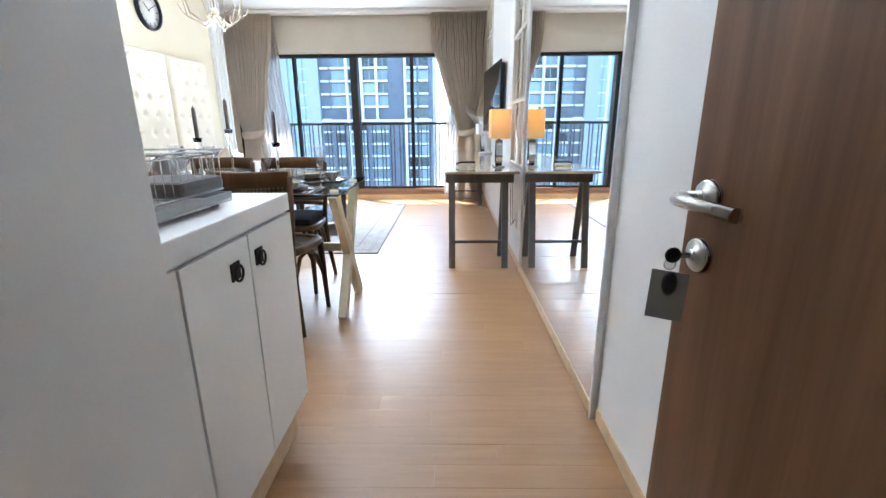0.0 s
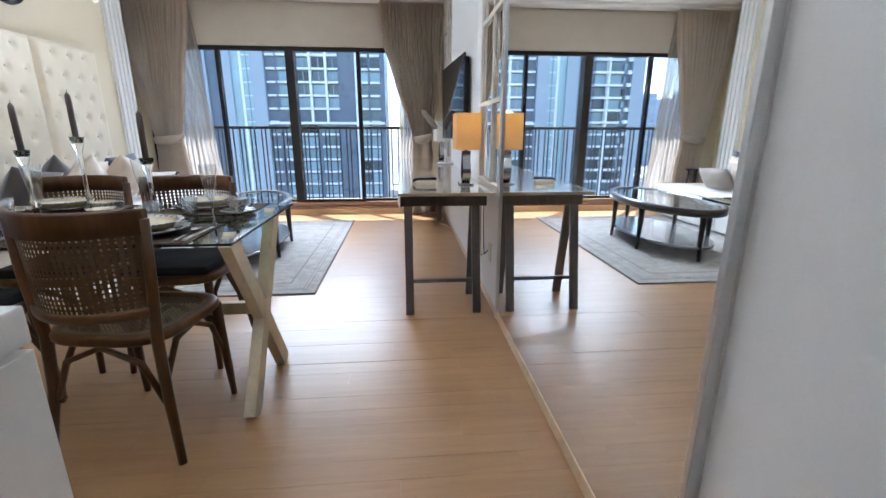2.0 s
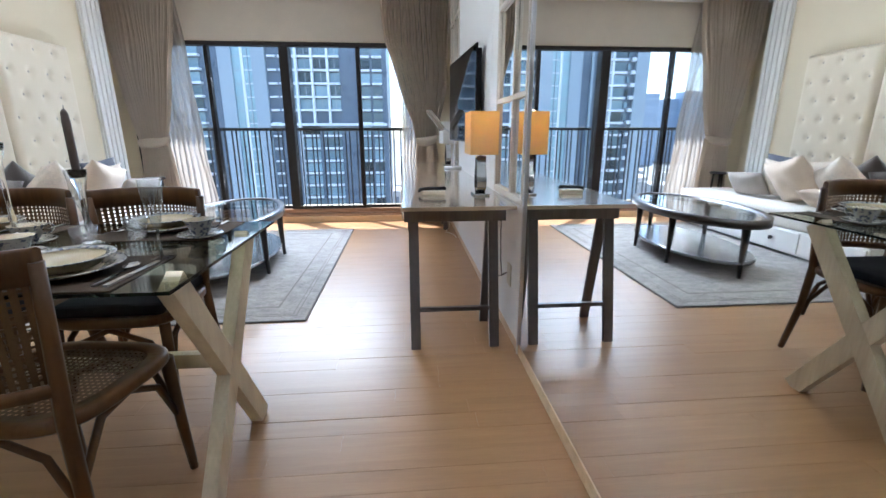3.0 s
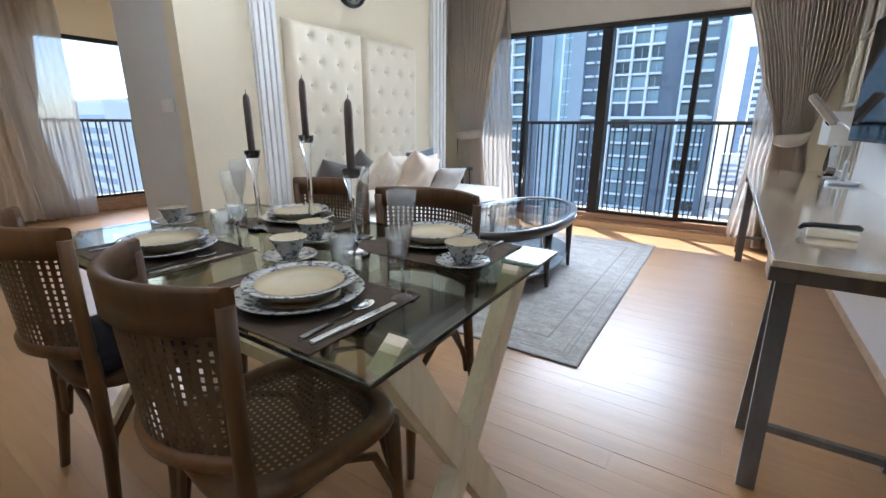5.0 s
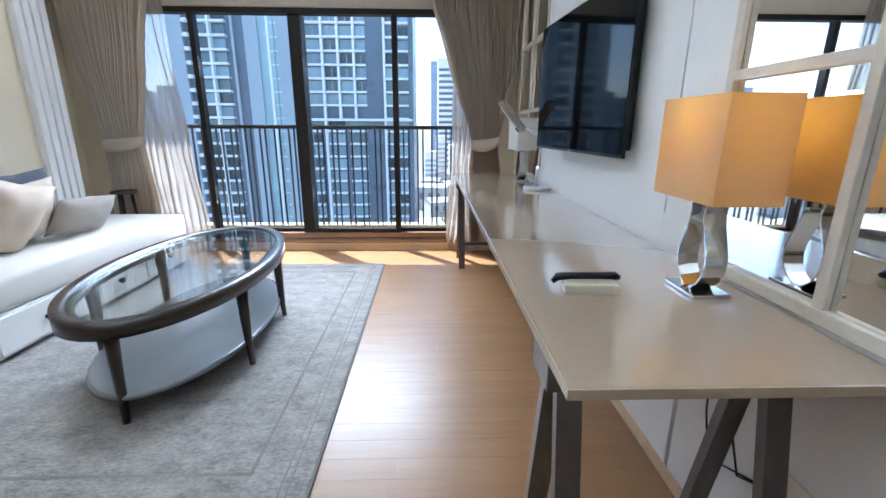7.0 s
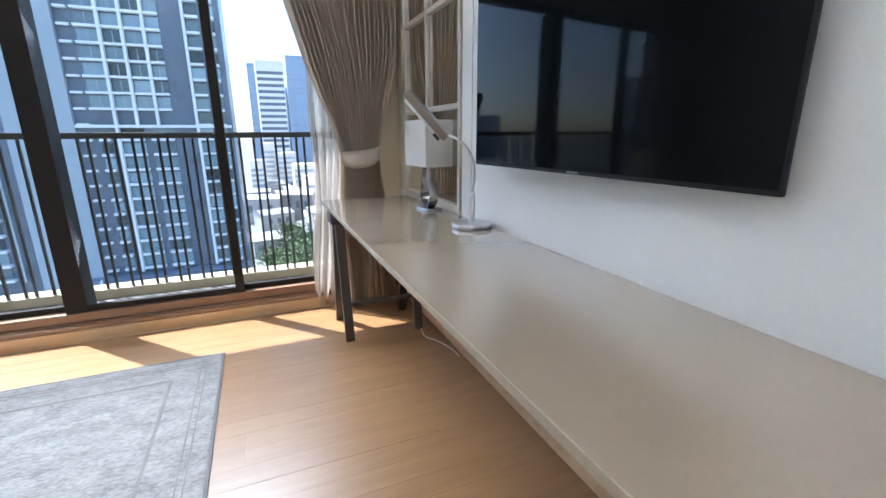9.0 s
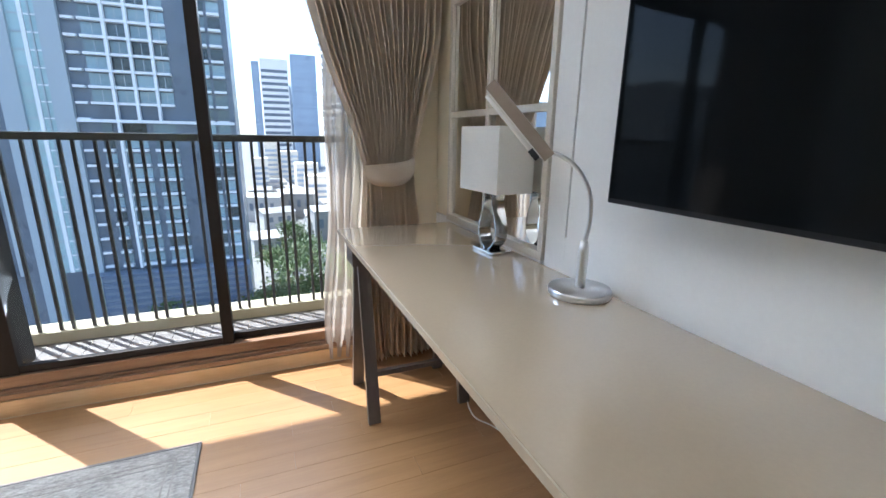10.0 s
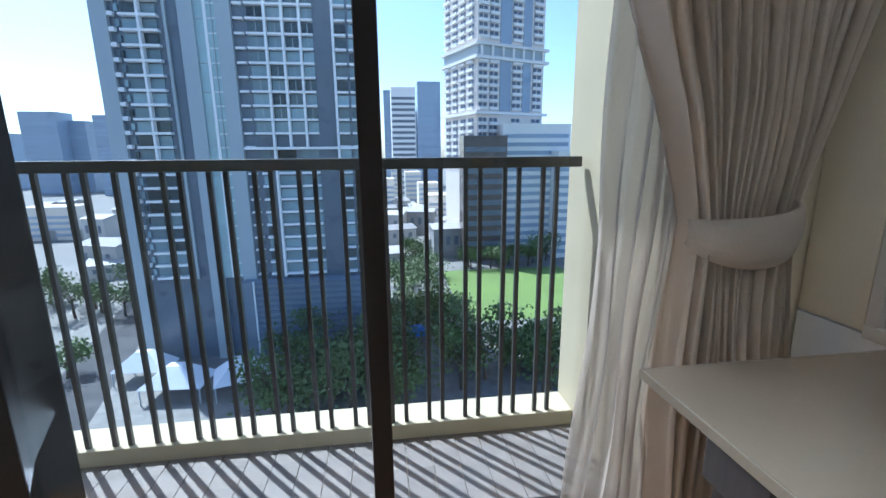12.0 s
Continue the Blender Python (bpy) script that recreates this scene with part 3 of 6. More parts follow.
def railing(name, length, label):
    r = thing(name, label, "railing")
    part("handrail", boxed(0, length, -0.022, 0.022, 1.125, 1.165, 0.005), M["rail"], r)
    bar = boxed(-0.008, 0.008, -0.008, 0.008, 0.10, 1.125)
    mesh = bpy.data.meshes.new("bar")
    bar.to_mesh(mesh)
    bar.free()
    mesh.materials.append(M["rail"])
    x, k = 0.035, 0
    while x < length - 0.02:
        share("bar", mesh, pose(x, 0, 0), r)
        x += 0.055 if k % 2 == 0 else 0.095
        k += 1
    return r
railing("balcony_railing", 3.78, "dark steel balcony railing with upright bars").matrix_basis = pose(-3.10, 7.56, 0)
railing("balcony_railing", 2.6, "dark steel railing outside the bedroom window").matrix_basis = pose(-7.15, 2.9, 0, 0, 0, 90)
setting("bedroom_balcony", boxed(-7.4, -6.65, 2.9, 5.6, -0.25, 0.10), M["kerb"], "pale balcony slab outside the bedroom", "balcony")

# ---- mirrors ----
mirror = thing("wall_mirror", "tall frameless wall mirror reaching the ceiling", "mirror", at=(RIGHT, 0, 0))
part("glass", boxed(0.0, 0.011, 1.545, 3.295, 0.058, CEIL - 0.006), M["mirror"], mirror)
for y in (1.537, 3.30):
    part("edge", boxed(-0.010, 0.011, y - 0.008, y + 0.008, 0.0, CEIL - 0.006, 0.002), M["alu"], mirror, "aluminium edge strip")
def grid_mirror(y0, y1, bars, label):
    g = thing("mirror", label, "mirror", "gridded mirrors", at=(RIGHT, 0, 0))
    part("glass", boxed(0.004, 0.011, y0, y1, 0.775, CEIL - 0.006), M["mirror"], g)
    for y in (y0 + 0.014, *bars, y1 - 0.014):
        part("upright", boxed(-0.014, 0.0035, y - 0.013, y + 0.013, 0.775, CEIL - 0.006, 0.003), M["bar"], g)
    part("foot", boxed(-0.016, 0.0035, y0, y1, 0.765, 0.797, 0.003), M["bar"], g)
    for z in (1.275, 1.765, 2.25):
        part("crossbar", boxed(-0.012, 0.0035, y0, y1, z - 0.013, z + 0.013, 0.003), M["bar"], g)
    return g
grid_mirror(3.312, 3.978, (3.575,), "mirror with white glazing bars behind the desk")
grid_mirror(5.90, 6.728, (6.335,), "mirror with white glazing bars by the window")

# ---- desk on trestles ----
desk = thing("desk", "long cream gloss desk top lying on two trestles", "desk")
part("board", boxed(0.424, 0.980, 3.364, 6.671, 0.741, 0.76, 0.002), M["desk"], desk)
for a, b, c, d in ((0.420, 0.4238, 3.36, 6.675), (0.4238, 0.980, 3.36, 3.3638), (0.4238, 0.980, 6.6712, 6.675)):
    part("edge_strip", boxed(a, b, c, d, 0.741, 0.7598, 0.001), M["desk_edge"], desk, "darker cream edge strip")
def trestle(y, label):
    t = thing("trestle", label, "trestle", "desk trestles", at=(0, y, 0))
    part("top_bar", boxed(0.43, 0.96, -0.06, 0.06, 0.66, 0.740, 0.004), M["trestle"], t)
    for x in (0.478, 0.893):
        for s in (-1, 1):
            part("leg", beam(bmesh.new(), (x, s * 0.03, 0.70), (x, s * 0.165, 0.0), 0.05, 0.026, (1, 0, 0)), M["trestle"], t)
    part("brace", beam(bmesh.new(), (0.478, -0.122, 0.205), (0.893, -0.122, 0.205), 0.022, 0.022, (0, 0, 1)), M["trestle"], t)
    return t
trestle(3.56, "dark wooden trestle holding up the desk")
trestle(6.44, "dark wooden trestle by the window")

# ---- television ----
tv = thing("television", "large black flat television swung a little from the white panel wall", "television", at=(0.899, 4.965, 1.36), turn=4)
part("body", boxed(0.012, 0.048, -0.50, 0.50, -0.30, 0.30, 0.010), M["black"], tv)
part("bezel", boxed(0.0, 0.014, -0.525, 0.525, -0.327, 0.327, 0.004), M["black"], tv)
part("screen", boxed(-0.002, 0.0, -0.518, 0.518, -0.315, 0.320), M["screen"], tv, "dark reflecting screen")
part("bracket", boxed(0.048, 0.086, -0.09, 0.09, -0.12, 0.12), M["black"], tv)
part("maker_mark", boxed(-0.002, 0.0, -0.022, 0.022, -0.3235, -0.3185), M["tray"], tv, "pale maker's mark")

# ---- curtains ----
def hang(levels, y, folds, amp, rows=44, cols=None, seed=0.0, squeeze=None):
    """Cloth between left and right edges given at heights, folded in upright waves."""
    bm = bmesh.new()
    cols = cols or folds * 10
    levels = sorted(levels)
    zs = [l[0] for l in levels]
    grid = []
    for i in range(rows + 1):
        z = zs[0] + (zs[-1] - zs[0]) * i / rows
        a = float(np.interp(z, zs, [l[1] for l in levels]))
        b = float(np.interp(z, zs, [l[2] for l in levels]))
        k = float(np.interp(z, zs, [l[3] if len(l) > 3 else 1.0 for l in levels]))
        row = []
        for j in range(cols + 1):
            u = j / cols
            wave = math.sin(2 * math.pi * folds * u + 0.9 * math.sin(3.1 * u * math.pi + seed) + 0.25 * math.sin(2.2 * z + seed))
            wave = math.copysign(abs(wave) ** 0.7, wave) * (1 + 0.3 * math.sin(11 * u + seed))
            wave += 0.30 * math.sin(4 * math.pi * folds * u * 0.77 + seed + z)
            row.append(bm.verts.new((a + (b - a) * u + 0.008 * math.sin(7 * z + 9 * u + seed), y + amp * k * wave, z)))
        grid.append(row)
    for r0, r1 in zip(grid, grid[1:]):
        for j in range(cols):
            bm.faces.new((r0[j], r0[j + 1], r1[j + 1], r1[j])).smooth = True
    return bm
def curtain(label, levels, y, folds, amp, seed, tie=None):
    c = thing("curtain", label, "curtain")
    part("drape", hang(levels, y, folds, amp, seed=seed), M["drape"], c)
    if tie:
        x0, x1, z = tie
        bm, rows = bmesh.new(), []
        for i in range(25):
            u = i / 24
            a = math.pi * (1 + u)
            x, yy = (x0 + x1) / 2 - (x1 - x0) / 2 * math.cos(math.pi * u), y + 0.085 * math.sin(a)
            sag = -0.035 * math.sin(math.pi * u) + 0.045 * (u - 0.5)
            rows.append([bm.verts.new((x, yy - 0.012 * math.sin(math.pi * k), z + sag + 0.11 * (k - 0.5) * (0.5 + 0.5 * math.sin(math.pi * u)))) for k in (0, 0.33, 0.66, 1)])
        for r0, r1 in zip(rows, rows[1:]):
            for k in range(3):
                bm.faces.new((r0[k], r1[k], r1[k + 1], r0[k + 1])).smooth = True
        band = part("tieback", bm, M["tie"], c, "paler beige tieback band")
        m = band.modifiers.new("thick", "SOLIDIFY")
        m.thickness = 0.012
    return c
curtain("taupe full-length curtain tied back by the desk", [(2.63, 0.19, 0.985, 0.9), (2.1, 0.235, 0.975, 1), (1.6, 0.40, 0.94, 1), (1.25, 0.52, 0.875, 0.85), (1.03, 0.575, 0.83, 0.6), (0.88, 0.575, 0.835, 0.7), (0.5, 0.57, 0.88, 1), (0.02, 0.57, 0.92, 1)], 6.80, 23, 0.052, 0.4, (0.580, 0.832, 1.03))
curtain("taupe full-length curtain tied back beside the daybed", [(2.63, -2.82, -2.02, 0.9), (2.1, -2.78, -2.10, 1), (1.6, -2.72, -2.20, 1), (1.05, -2.62, -2.30, 0.7), (0.9, -2.62, -2.29, 0.8), (0.02, -2.66, -2.24, 1)], 6.79, 23, 0.050, 1.7, (-2.64, -2.28, 1.02))
sh = thing("sheer_curtain", "ivory sheer curtain hanging straight by the desk", "curtain", "sheer curtains")
part("drape", hang([(2.63, 0.36, 0.80), (1.6, 0.42, 0.72), (1.0, 0.42, 0.70), (0.02, 0.36, 0.66)], 6.865, 7, 0.020, seed=2.2), M["sheer"], sh)
sh = thing("sheer_curtain", "ivory sheer curtain beside the daybed", "curtain", "sheer curtains")
part("drape", hang([(2.63, -2.6, -2.05), (1.2, -2.45, -1.95), (0.02, -2.4, -1.85)], 6.862, 9, 0.022, seed=3.1), M["sheer"], sh)
blind = thing("roller_blind", "beige fabric blind drawn up over the sliding doors", "blind")
part("cloth", boxed(-2.88, 0.99, 6.885, 6.893, HEAD + 0.005, CEIL - 0.055), M["blind"], blind)
part("pelmet", boxed(-2.88, 0.99, 6.70, 6.89, CEIL - 0.045, CEIL - 0.003, 0.004), M["ceiling"], blind, "white curtain track board")
sh = thing("curtain", "pale curtain tied back at the bedroom window", "curtain")
part("drape", hang([(2.6, -0.95, 0.10), (1.1, -0.75, -0.12, 0.7), (0.02, -0.85, 0.06)], 0, 9, 0.05, seed=0.9), M["drape"], sh)
part("lining", hang([(2.6, -0.4, 0.22), (0.02, -0.3, 0.24)], -0.09, 6, 0.03, seed=1.9), M["sheer"], sh, "ivory sheer layer")
sh.matrix_basis = pose(-6.38, 3.88, 0, 0, 0, 90)

# ---- rug ----
rug = thing("rug", "pale grey woven rug with a narrow dark edge", "rug", at=(-1.19, 5.10, 0))
part("field", boxed(-1.0, 1.0, -1.285, 1.285, 0.0, 0.009, 0.003), M["rug"], rug)
for a, b, c, d in ((-1.012, 1.012, -1.298, -1.286), (-1.012, 1.012, 1.286, 1.298), (-1.012, -1.001, -1.285, 1.285), (1.001, 1.012, -1.285, 1.285)):
    part("binding", boxed(a, b, c, d, 0.0, 0.010, 0.002), M["rug_edge"], rug, "dark bound edge")

for k in (0.06, 0.085, 0.20):
    w = 0.006 if k < 0.1 else 0.014
    for a, b, c, d in ((-1.0 + k, 1.0 - k, -1.285 + k, -1.285 + k + w), (-1.0 + k, 1.0 - k, 1.285 - k - w, 1.285 - k), (-1.0 + k, -1.0 + k + w, -1.285 + k + w, 1.285 - k - w), (1.0 - k - w, 1.0 - k, -1.285 + k + w, 1.285 - k - w)):
        part("border_stripe", boxed(a, b, c, d, 0.0085, 0.0098), M["rug_stripe"], rug)

# ---- coffee table ----
def ring(bm, a, b, wide, z0, z1, sides=64):
    """An oval frame: outer half-axes a and b, with the given width and height."""
    loops = []
    for k, z in ((0, z0), (0, z1), (1, z1), (1, z0)):
        loops.append([bm.verts.new(((a - wide * k) * math.cos(2 * math.pi * i / sides), (b - wide * k) * math.sin(2 * math.pi * i / sides), z)) for i in range(sides)])
    for l0, l1 in zip(loops, loops[1:] + loops[:1]):
        for i in range(sides):
            bm.faces.new((l0[i], l0[(i + 1) % sides], l1[(i + 1) % sides], l1[i])).smooth = True
    bmesh.ops.recalc_face_normals(bm, faces=bm.faces[:])
    return bm
ct = thing("coffee_table", "oval dark wood coffee table with glass top and lower shelf", "table", at=(-1.03, 5.02, 0.010), turn=3)
part("rim", ring(bmesh.new(), 0.41, 0.81, 0.050, 0.400, 0.462), M["dark_wood"], ct)
part("inner_rim", ring(bmesh.new(), 0.359, 0.759, 0.03, 0.434, 0.444), M["dark_wood"], ct)
part("glass_top", lathe(bmesh.new(), [(1.0, 0.445), (1.0, 0.453)], 64, stretch=(0.359, 0.759)), M["coffee_glass"], ct, "clear glass top")
part("shelf", lathe(bmesh.new(), [(0.97, 0.10), (1.0, 0.105), (1.0, 0.120), (0.97, 0.125)], 64, stretch=(0.365, 0.73)), M["shelf"], ct, "dark polished oval shelf")
for sx, sy in ((0.345, 0.295), (0.345, -0.295), (-0.345, 0.295), (-0.345, -0.295), (0.0, 0.72), (0.0, -0.72)):
    part("leg", tube(bmesh.new(), [(sx, sy, 0.0), (sx * 0.98, sy * 0.99, 0.12), (sx * 0.965, sy * 0.985, 0.32), (sx * 0.965, sy * 0.985, 0.42)], [0.014, 0.019, 0.026, 0.032], 10), M["dark_wood"], ct)

# ---- daybed ----
bed = thing("daybed", "off-white daybed with drawers below the mattress", "daybed", at=(-2.19, 5.33, 0))
part("base", boxed(-0.33, 0.30, -1.17, 1.17, 0.03, 0.25, 0.006), M["lacquer"], bed)
for i in range(4):
    d = part("drawer", boxed(0.30, 0.315, -1.15 + i * 0.58, -0.60 + i * 0.58, 0.05, 0.235, 0.004), M["lacquer"], bed)
    part("knob", lathe(bmesh.new(), [(0.0, 0.0), (0.012, 0.0), (0.012, 0.010), (0.020, 0.016), (0.020, 0.026), (0.0, 0.030)], 16), M["bronze"], d, "dark round knob").matrix_basis = pose(0.315, -0.875 + i * 0.58, 0.145, 0, 90, 0)
part("mattress", boxed(-0.33, 0.31, -1.18, 1.18, 0.252, 0.43, 0.035), M["mattress"], bed)
for p in bed.children:
    if p.name.startswith("mattress"):
        for f in p.data.polygons:
            f.use_smooth = True

def headboard(y, label):
    """An upholstered panel with pulled-in buttons in staggered rows."""
    h = thing("headboard", label, "headboard", "tufted headboards", at=(LEFT, y, 0.40))
    wide, tall, n, m = 0.765, 1.44, 46, 80
    spots = []
    for r in range(8):
        for c in range(4 if r % 2 == 0 else 3):
            spots.append((-wide / 2 + 0.095 + (c + (0.5 if r % 2 else 0)) * 0.19, 0.12 + r * 0.175))
    bm, grid = bmesh.new(), []
    for i in range(m + 1):
        row = []
        for j in range(n + 1):
            yy, z = -wide / 2 + wide * j / n, tall * i / m
            edge = min(yy + wide / 2, wide / 2 - yy, tall - z, 0.05) / 0.05
            deep = 0.075 * math.sqrt(max(0.0, 1 - (1 - edge) ** 2)) + 0.012
            for sy, sz in spots:
                d2 = (yy - sy) ** 2 + (z - sz) ** 2
                deep -= 0.022 * math.exp(-d2 / 0.0009)
            row.append(bm.verts.new((deep, yy, z)))
        grid.append(row)
    for r0, r1 in zip(grid, grid[1:]):
        for j in range(n):
            bm.faces.new((r0[j], r0[j + 1], r1[j + 1], r1[j])).smooth = True
    edge_loop = [v for v in grid[0]] + [r[-1] for r in grid[1:]] + grid[-1][-2::-1] + [r[0] for r in grid[-2:0:-1]]
    back = [bm.verts.new((0.002, v.co.y, v.co.z)) for v in edge_loop]
    for i in range(len(back)):
        k = (i + 1) % len(back)
        bm.faces.new((edge_loop[i], back[i], back[k], edge_loop[k]))
    bm.faces.new(back)
    bmesh.ops.recalc_face_normals(bm, faces=bm.faces[:])
    part("padding", bm, M["tuft"], h)
    bt = lathe(bmesh.new(), [(0.0, 0.006), (0.008, 0.004), (0.012, 0.0), (0.012, -0.004)], 10)
    mesh = bpy.data.meshes.new("button")
    bt.to_mesh(mesh)
    bt.free()
    mesh.materials.append(M["button"])
    for sy, sz in spots:
        share("button", mesh, pose(0.067, sy, sz, 0, 90, 0), h)
    return h
headboard(5.315, "cream buttoned headboard panel against the wall")
headboard(4.54, "cream buttoned headboard panel nearer the dining corner")

def cushion(label, mat, size, at, tilt=60, turn=0.0, lean=0.0, fat=0.09):
    """A stuffed square cushion with drawn-in edges and pointed corners."""
    c = thing("cushion", label, "cushion", "cushions on the daybed", at=at)
    bm, n, sides = bmesh.new(), 14, []
    for s in (-1, 1):
        grid = []
        for i in range(n + 1):
            row = []
            for j in range(n + 1):
                u, v = 2 * i / n - 1, 2 * j / n - 1
                k = max(0.0, (1 - abs(u) ** 2.6) * (1 - abs(v) ** 2.6)) ** 0.5
                pull = 1 - 0.07 * (1 - abs(u)) * abs(v) - 0.07 * (1 - abs(v)) * abs(u)
                crease = 0.013 * noise.noise(Vector((u * 2.1, v * 2.1, at[1] * 7 + s))) + 0.006 * noise.noise(Vector((u * 5.0, v * 4.0, at[1] * 3 + s)))
                row.append(bm.verts.new((u * size[0] / 2 * pull, v * size[1] / 2 * pull, s * (fat * k + crease * k + 0.004))))
            grid.append(row)
        for r0, r1 in zip(grid, grid[1:]):
            for j in range(n):
                bm.faces.new((r0[j], r0[j + 1], r1[j + 1], r1[j])).smooth = True
        sides.append(grid)
    g0, g1 = sides
    for line in (lambda g: g[0], lambda g: g[-1], lambda g: [r[0] for r in g], lambda g: [r[-1] for r in g]):
        a, b = line(g0), line(g1)
        for i in range(n):
            bm.faces.new((a[i], a[i + 1], b[i + 1], b[i])).smooth = True
    bmesh.ops.recalc_face_normals(bm, faces=bm.faces[:])
    ob = part("cover", bm, mat, c)
    # upright in its own frame: first across the bed (y), then up
    ob.matrix_basis = pose(0, 0, 0, 0, 0, turn) @ pose(0, 0, 0, 0, -tilt, 0) @ pose(0, 0, 0, 0, 0, 90 + lean)
    return c
TOP = 0.43
cushion("slate grey velvet cushion standing against the headboard", M["cushion_grey"], (0.43, 0.41), (-2.33, 4.38, TOP + 0.205), 66, -8, 12)
cushion("slate grey velvet cushion behind the printed ones", M["cushion_grey"], (0.42, 0.42), (-2.37, 4.70, TOP + 0.225), 70, 6, 26)
cushion("cream printed cushion leaning on a grey one", M["cushion_white"], (0.45, 0.45), (-2.22, 4.79, TOP + 0.225), 58, 4, 28)
cushion("cream printed cushion between the two headboards", M["cushion_white"], (0.42, 0.42), (-2.37, 5.07, TOP + 0.215), 70, 0, 6)
cushion("beige cushion leaning forward on the daybed", M["cushion_beige"], (0.48, 0.46), (-2.16, 5.22, TOP + 0.220), 60, -4, 16)
cushion("dark blue velvet cushion against the headboard", M["cushion_navy"], (0.44, 0.44), (-2.39, 5.57, TOP + 0.225), 74, -2, -4)
cushion("pale cream cushion beside the blue one", M["cushion_white"], (0.40, 0.40), (-2.27, 5.47, TOP + 0.195), 66, 3, -10)
cushion("small taupe cushion lying against the others", M["cushion_taupe"], (0.42, 0.28), (-2.15, 5.77, TOP + 0.135), 56, -10, 4, 0.07)
cushion("small white cushion lying nearly flat", M["cushion_white"], (0.34, 0.26), (-2.08, 4.46, TOP + 0.100), 22, 12, 0, 0.06)
cushion("small beige cushion lying nearly flat", M["cushion_beige"], (0.38, 0.26), (-2.03, 4.73, TOP + 0.105), 28, -6, 0, 0.065)

# small round table between the daybed and the curtain
st = thing("side_table", "small round dark side table beside the daybed", "table", at=(-2.42, 6.605, 0))
part("top", lathe(bmesh.new(), [(0.0, 0.585), (0.095, 0.585), (0.10, 0.592), (0.10, 0.603), (0.095, 0.61), (0.0, 0.61)], 32), M["dark_wood"], st)
for k in range(3):
    a = 2 * math.pi * k / 3 + 0.4
    part("leg", tube(bmesh.new(), [(0.085 * math.cos(a), 0.085 * math.sin(a), 0), (0.055 * math.cos(a), 0.055 * math.sin(a), 0.59)], [0.009, 0.012]), M["dark_wood"], st)

# ---- dining table ----
dt = thing("dining_table", "dining table with a glass top on crossed white legs", "table")
TX0, TX1, TY0, TY1, TZ = -1.60, -0.115, 2.32, 3.165, 0.745
part("glass_top", boxed(TX0 + 0.003, TX1 - 0.003, TY0 + 0.003, TY1 - 0.003, TZ - 0.009, TZ), M["table_glass"], dt, "clear green-tinted glass top")
for a, b, c, d in ((TX0, TX1, TY0, TY0 + 0.003), (TX0, TX1, TY1 - 0.003, TY1), (TX0, TX0 + 0.003, TY0 + 0.003, TY1 - 0.003), (TX1 - 0.003, TX1, TY0 + 0.003, TY1 - 0.003)):
    part("glass_edge", boxed(a, b, c, d, TZ - 0.009, TZ), M["glass_edge"], dt, "dark green polished edge")
for x in (-0.165, -1.545):
    part("leg", beam(bmesh.new(), (x, 2.96, TZ - 0.010), (x, 2.44, 0.0), 0.045, 0.075, (1, 0, 0)), M["pale_wood"], dt)
    part("leg", beam(bmesh.new(), (x, 2.42, TZ - 0.010), (x, 2.90, 0.0), 0.043, 0.075, (1, 0, 0)), M["pale_wood"], dt)
part("stretcher", beam(bmesh.new(), (-0.21, 2.69, 0.37), (-1.52, 2.69, 0.37), 0.05, 0.03, (0, 0, 1)), M["pale_wood"], dt)

# ---- dining chairs ----
def arc(half, deep, n, z, y0, lift=0.0):
    """Points across the back of a chair that bulges backwards by deep."""
    return [(half * u, y0 - deep * (1 - u * u), z + lift * (1 - u * u)) for u in (2 * i / n - 1 for i in range(n + 1))]
def lattice(bm, place, nu, nv, wide):
    """Crossing strips over a surface given by place(u, v); the openings stay open."""
    for flip in (0, 1):
        count, other = (nu, nv) if not flip else (nv, nu)
        for i in range(count + 1):
            t, w = i / count, wide / 2
            rows = []
            for j in range(13):
                s = j / 12
                q = [place(min(1, max(0, t + k)), s) if not flip else place(s, min(1, max(0, t + k))) for k in (-w, w)]
                rows.append([bm.verts.new(p) for p in q])
            for r0, r1 in zip(rows, rows[1:]):
                bm.faces.new((r0[0], r0[1], r1[1], r1[0]))
    return bm
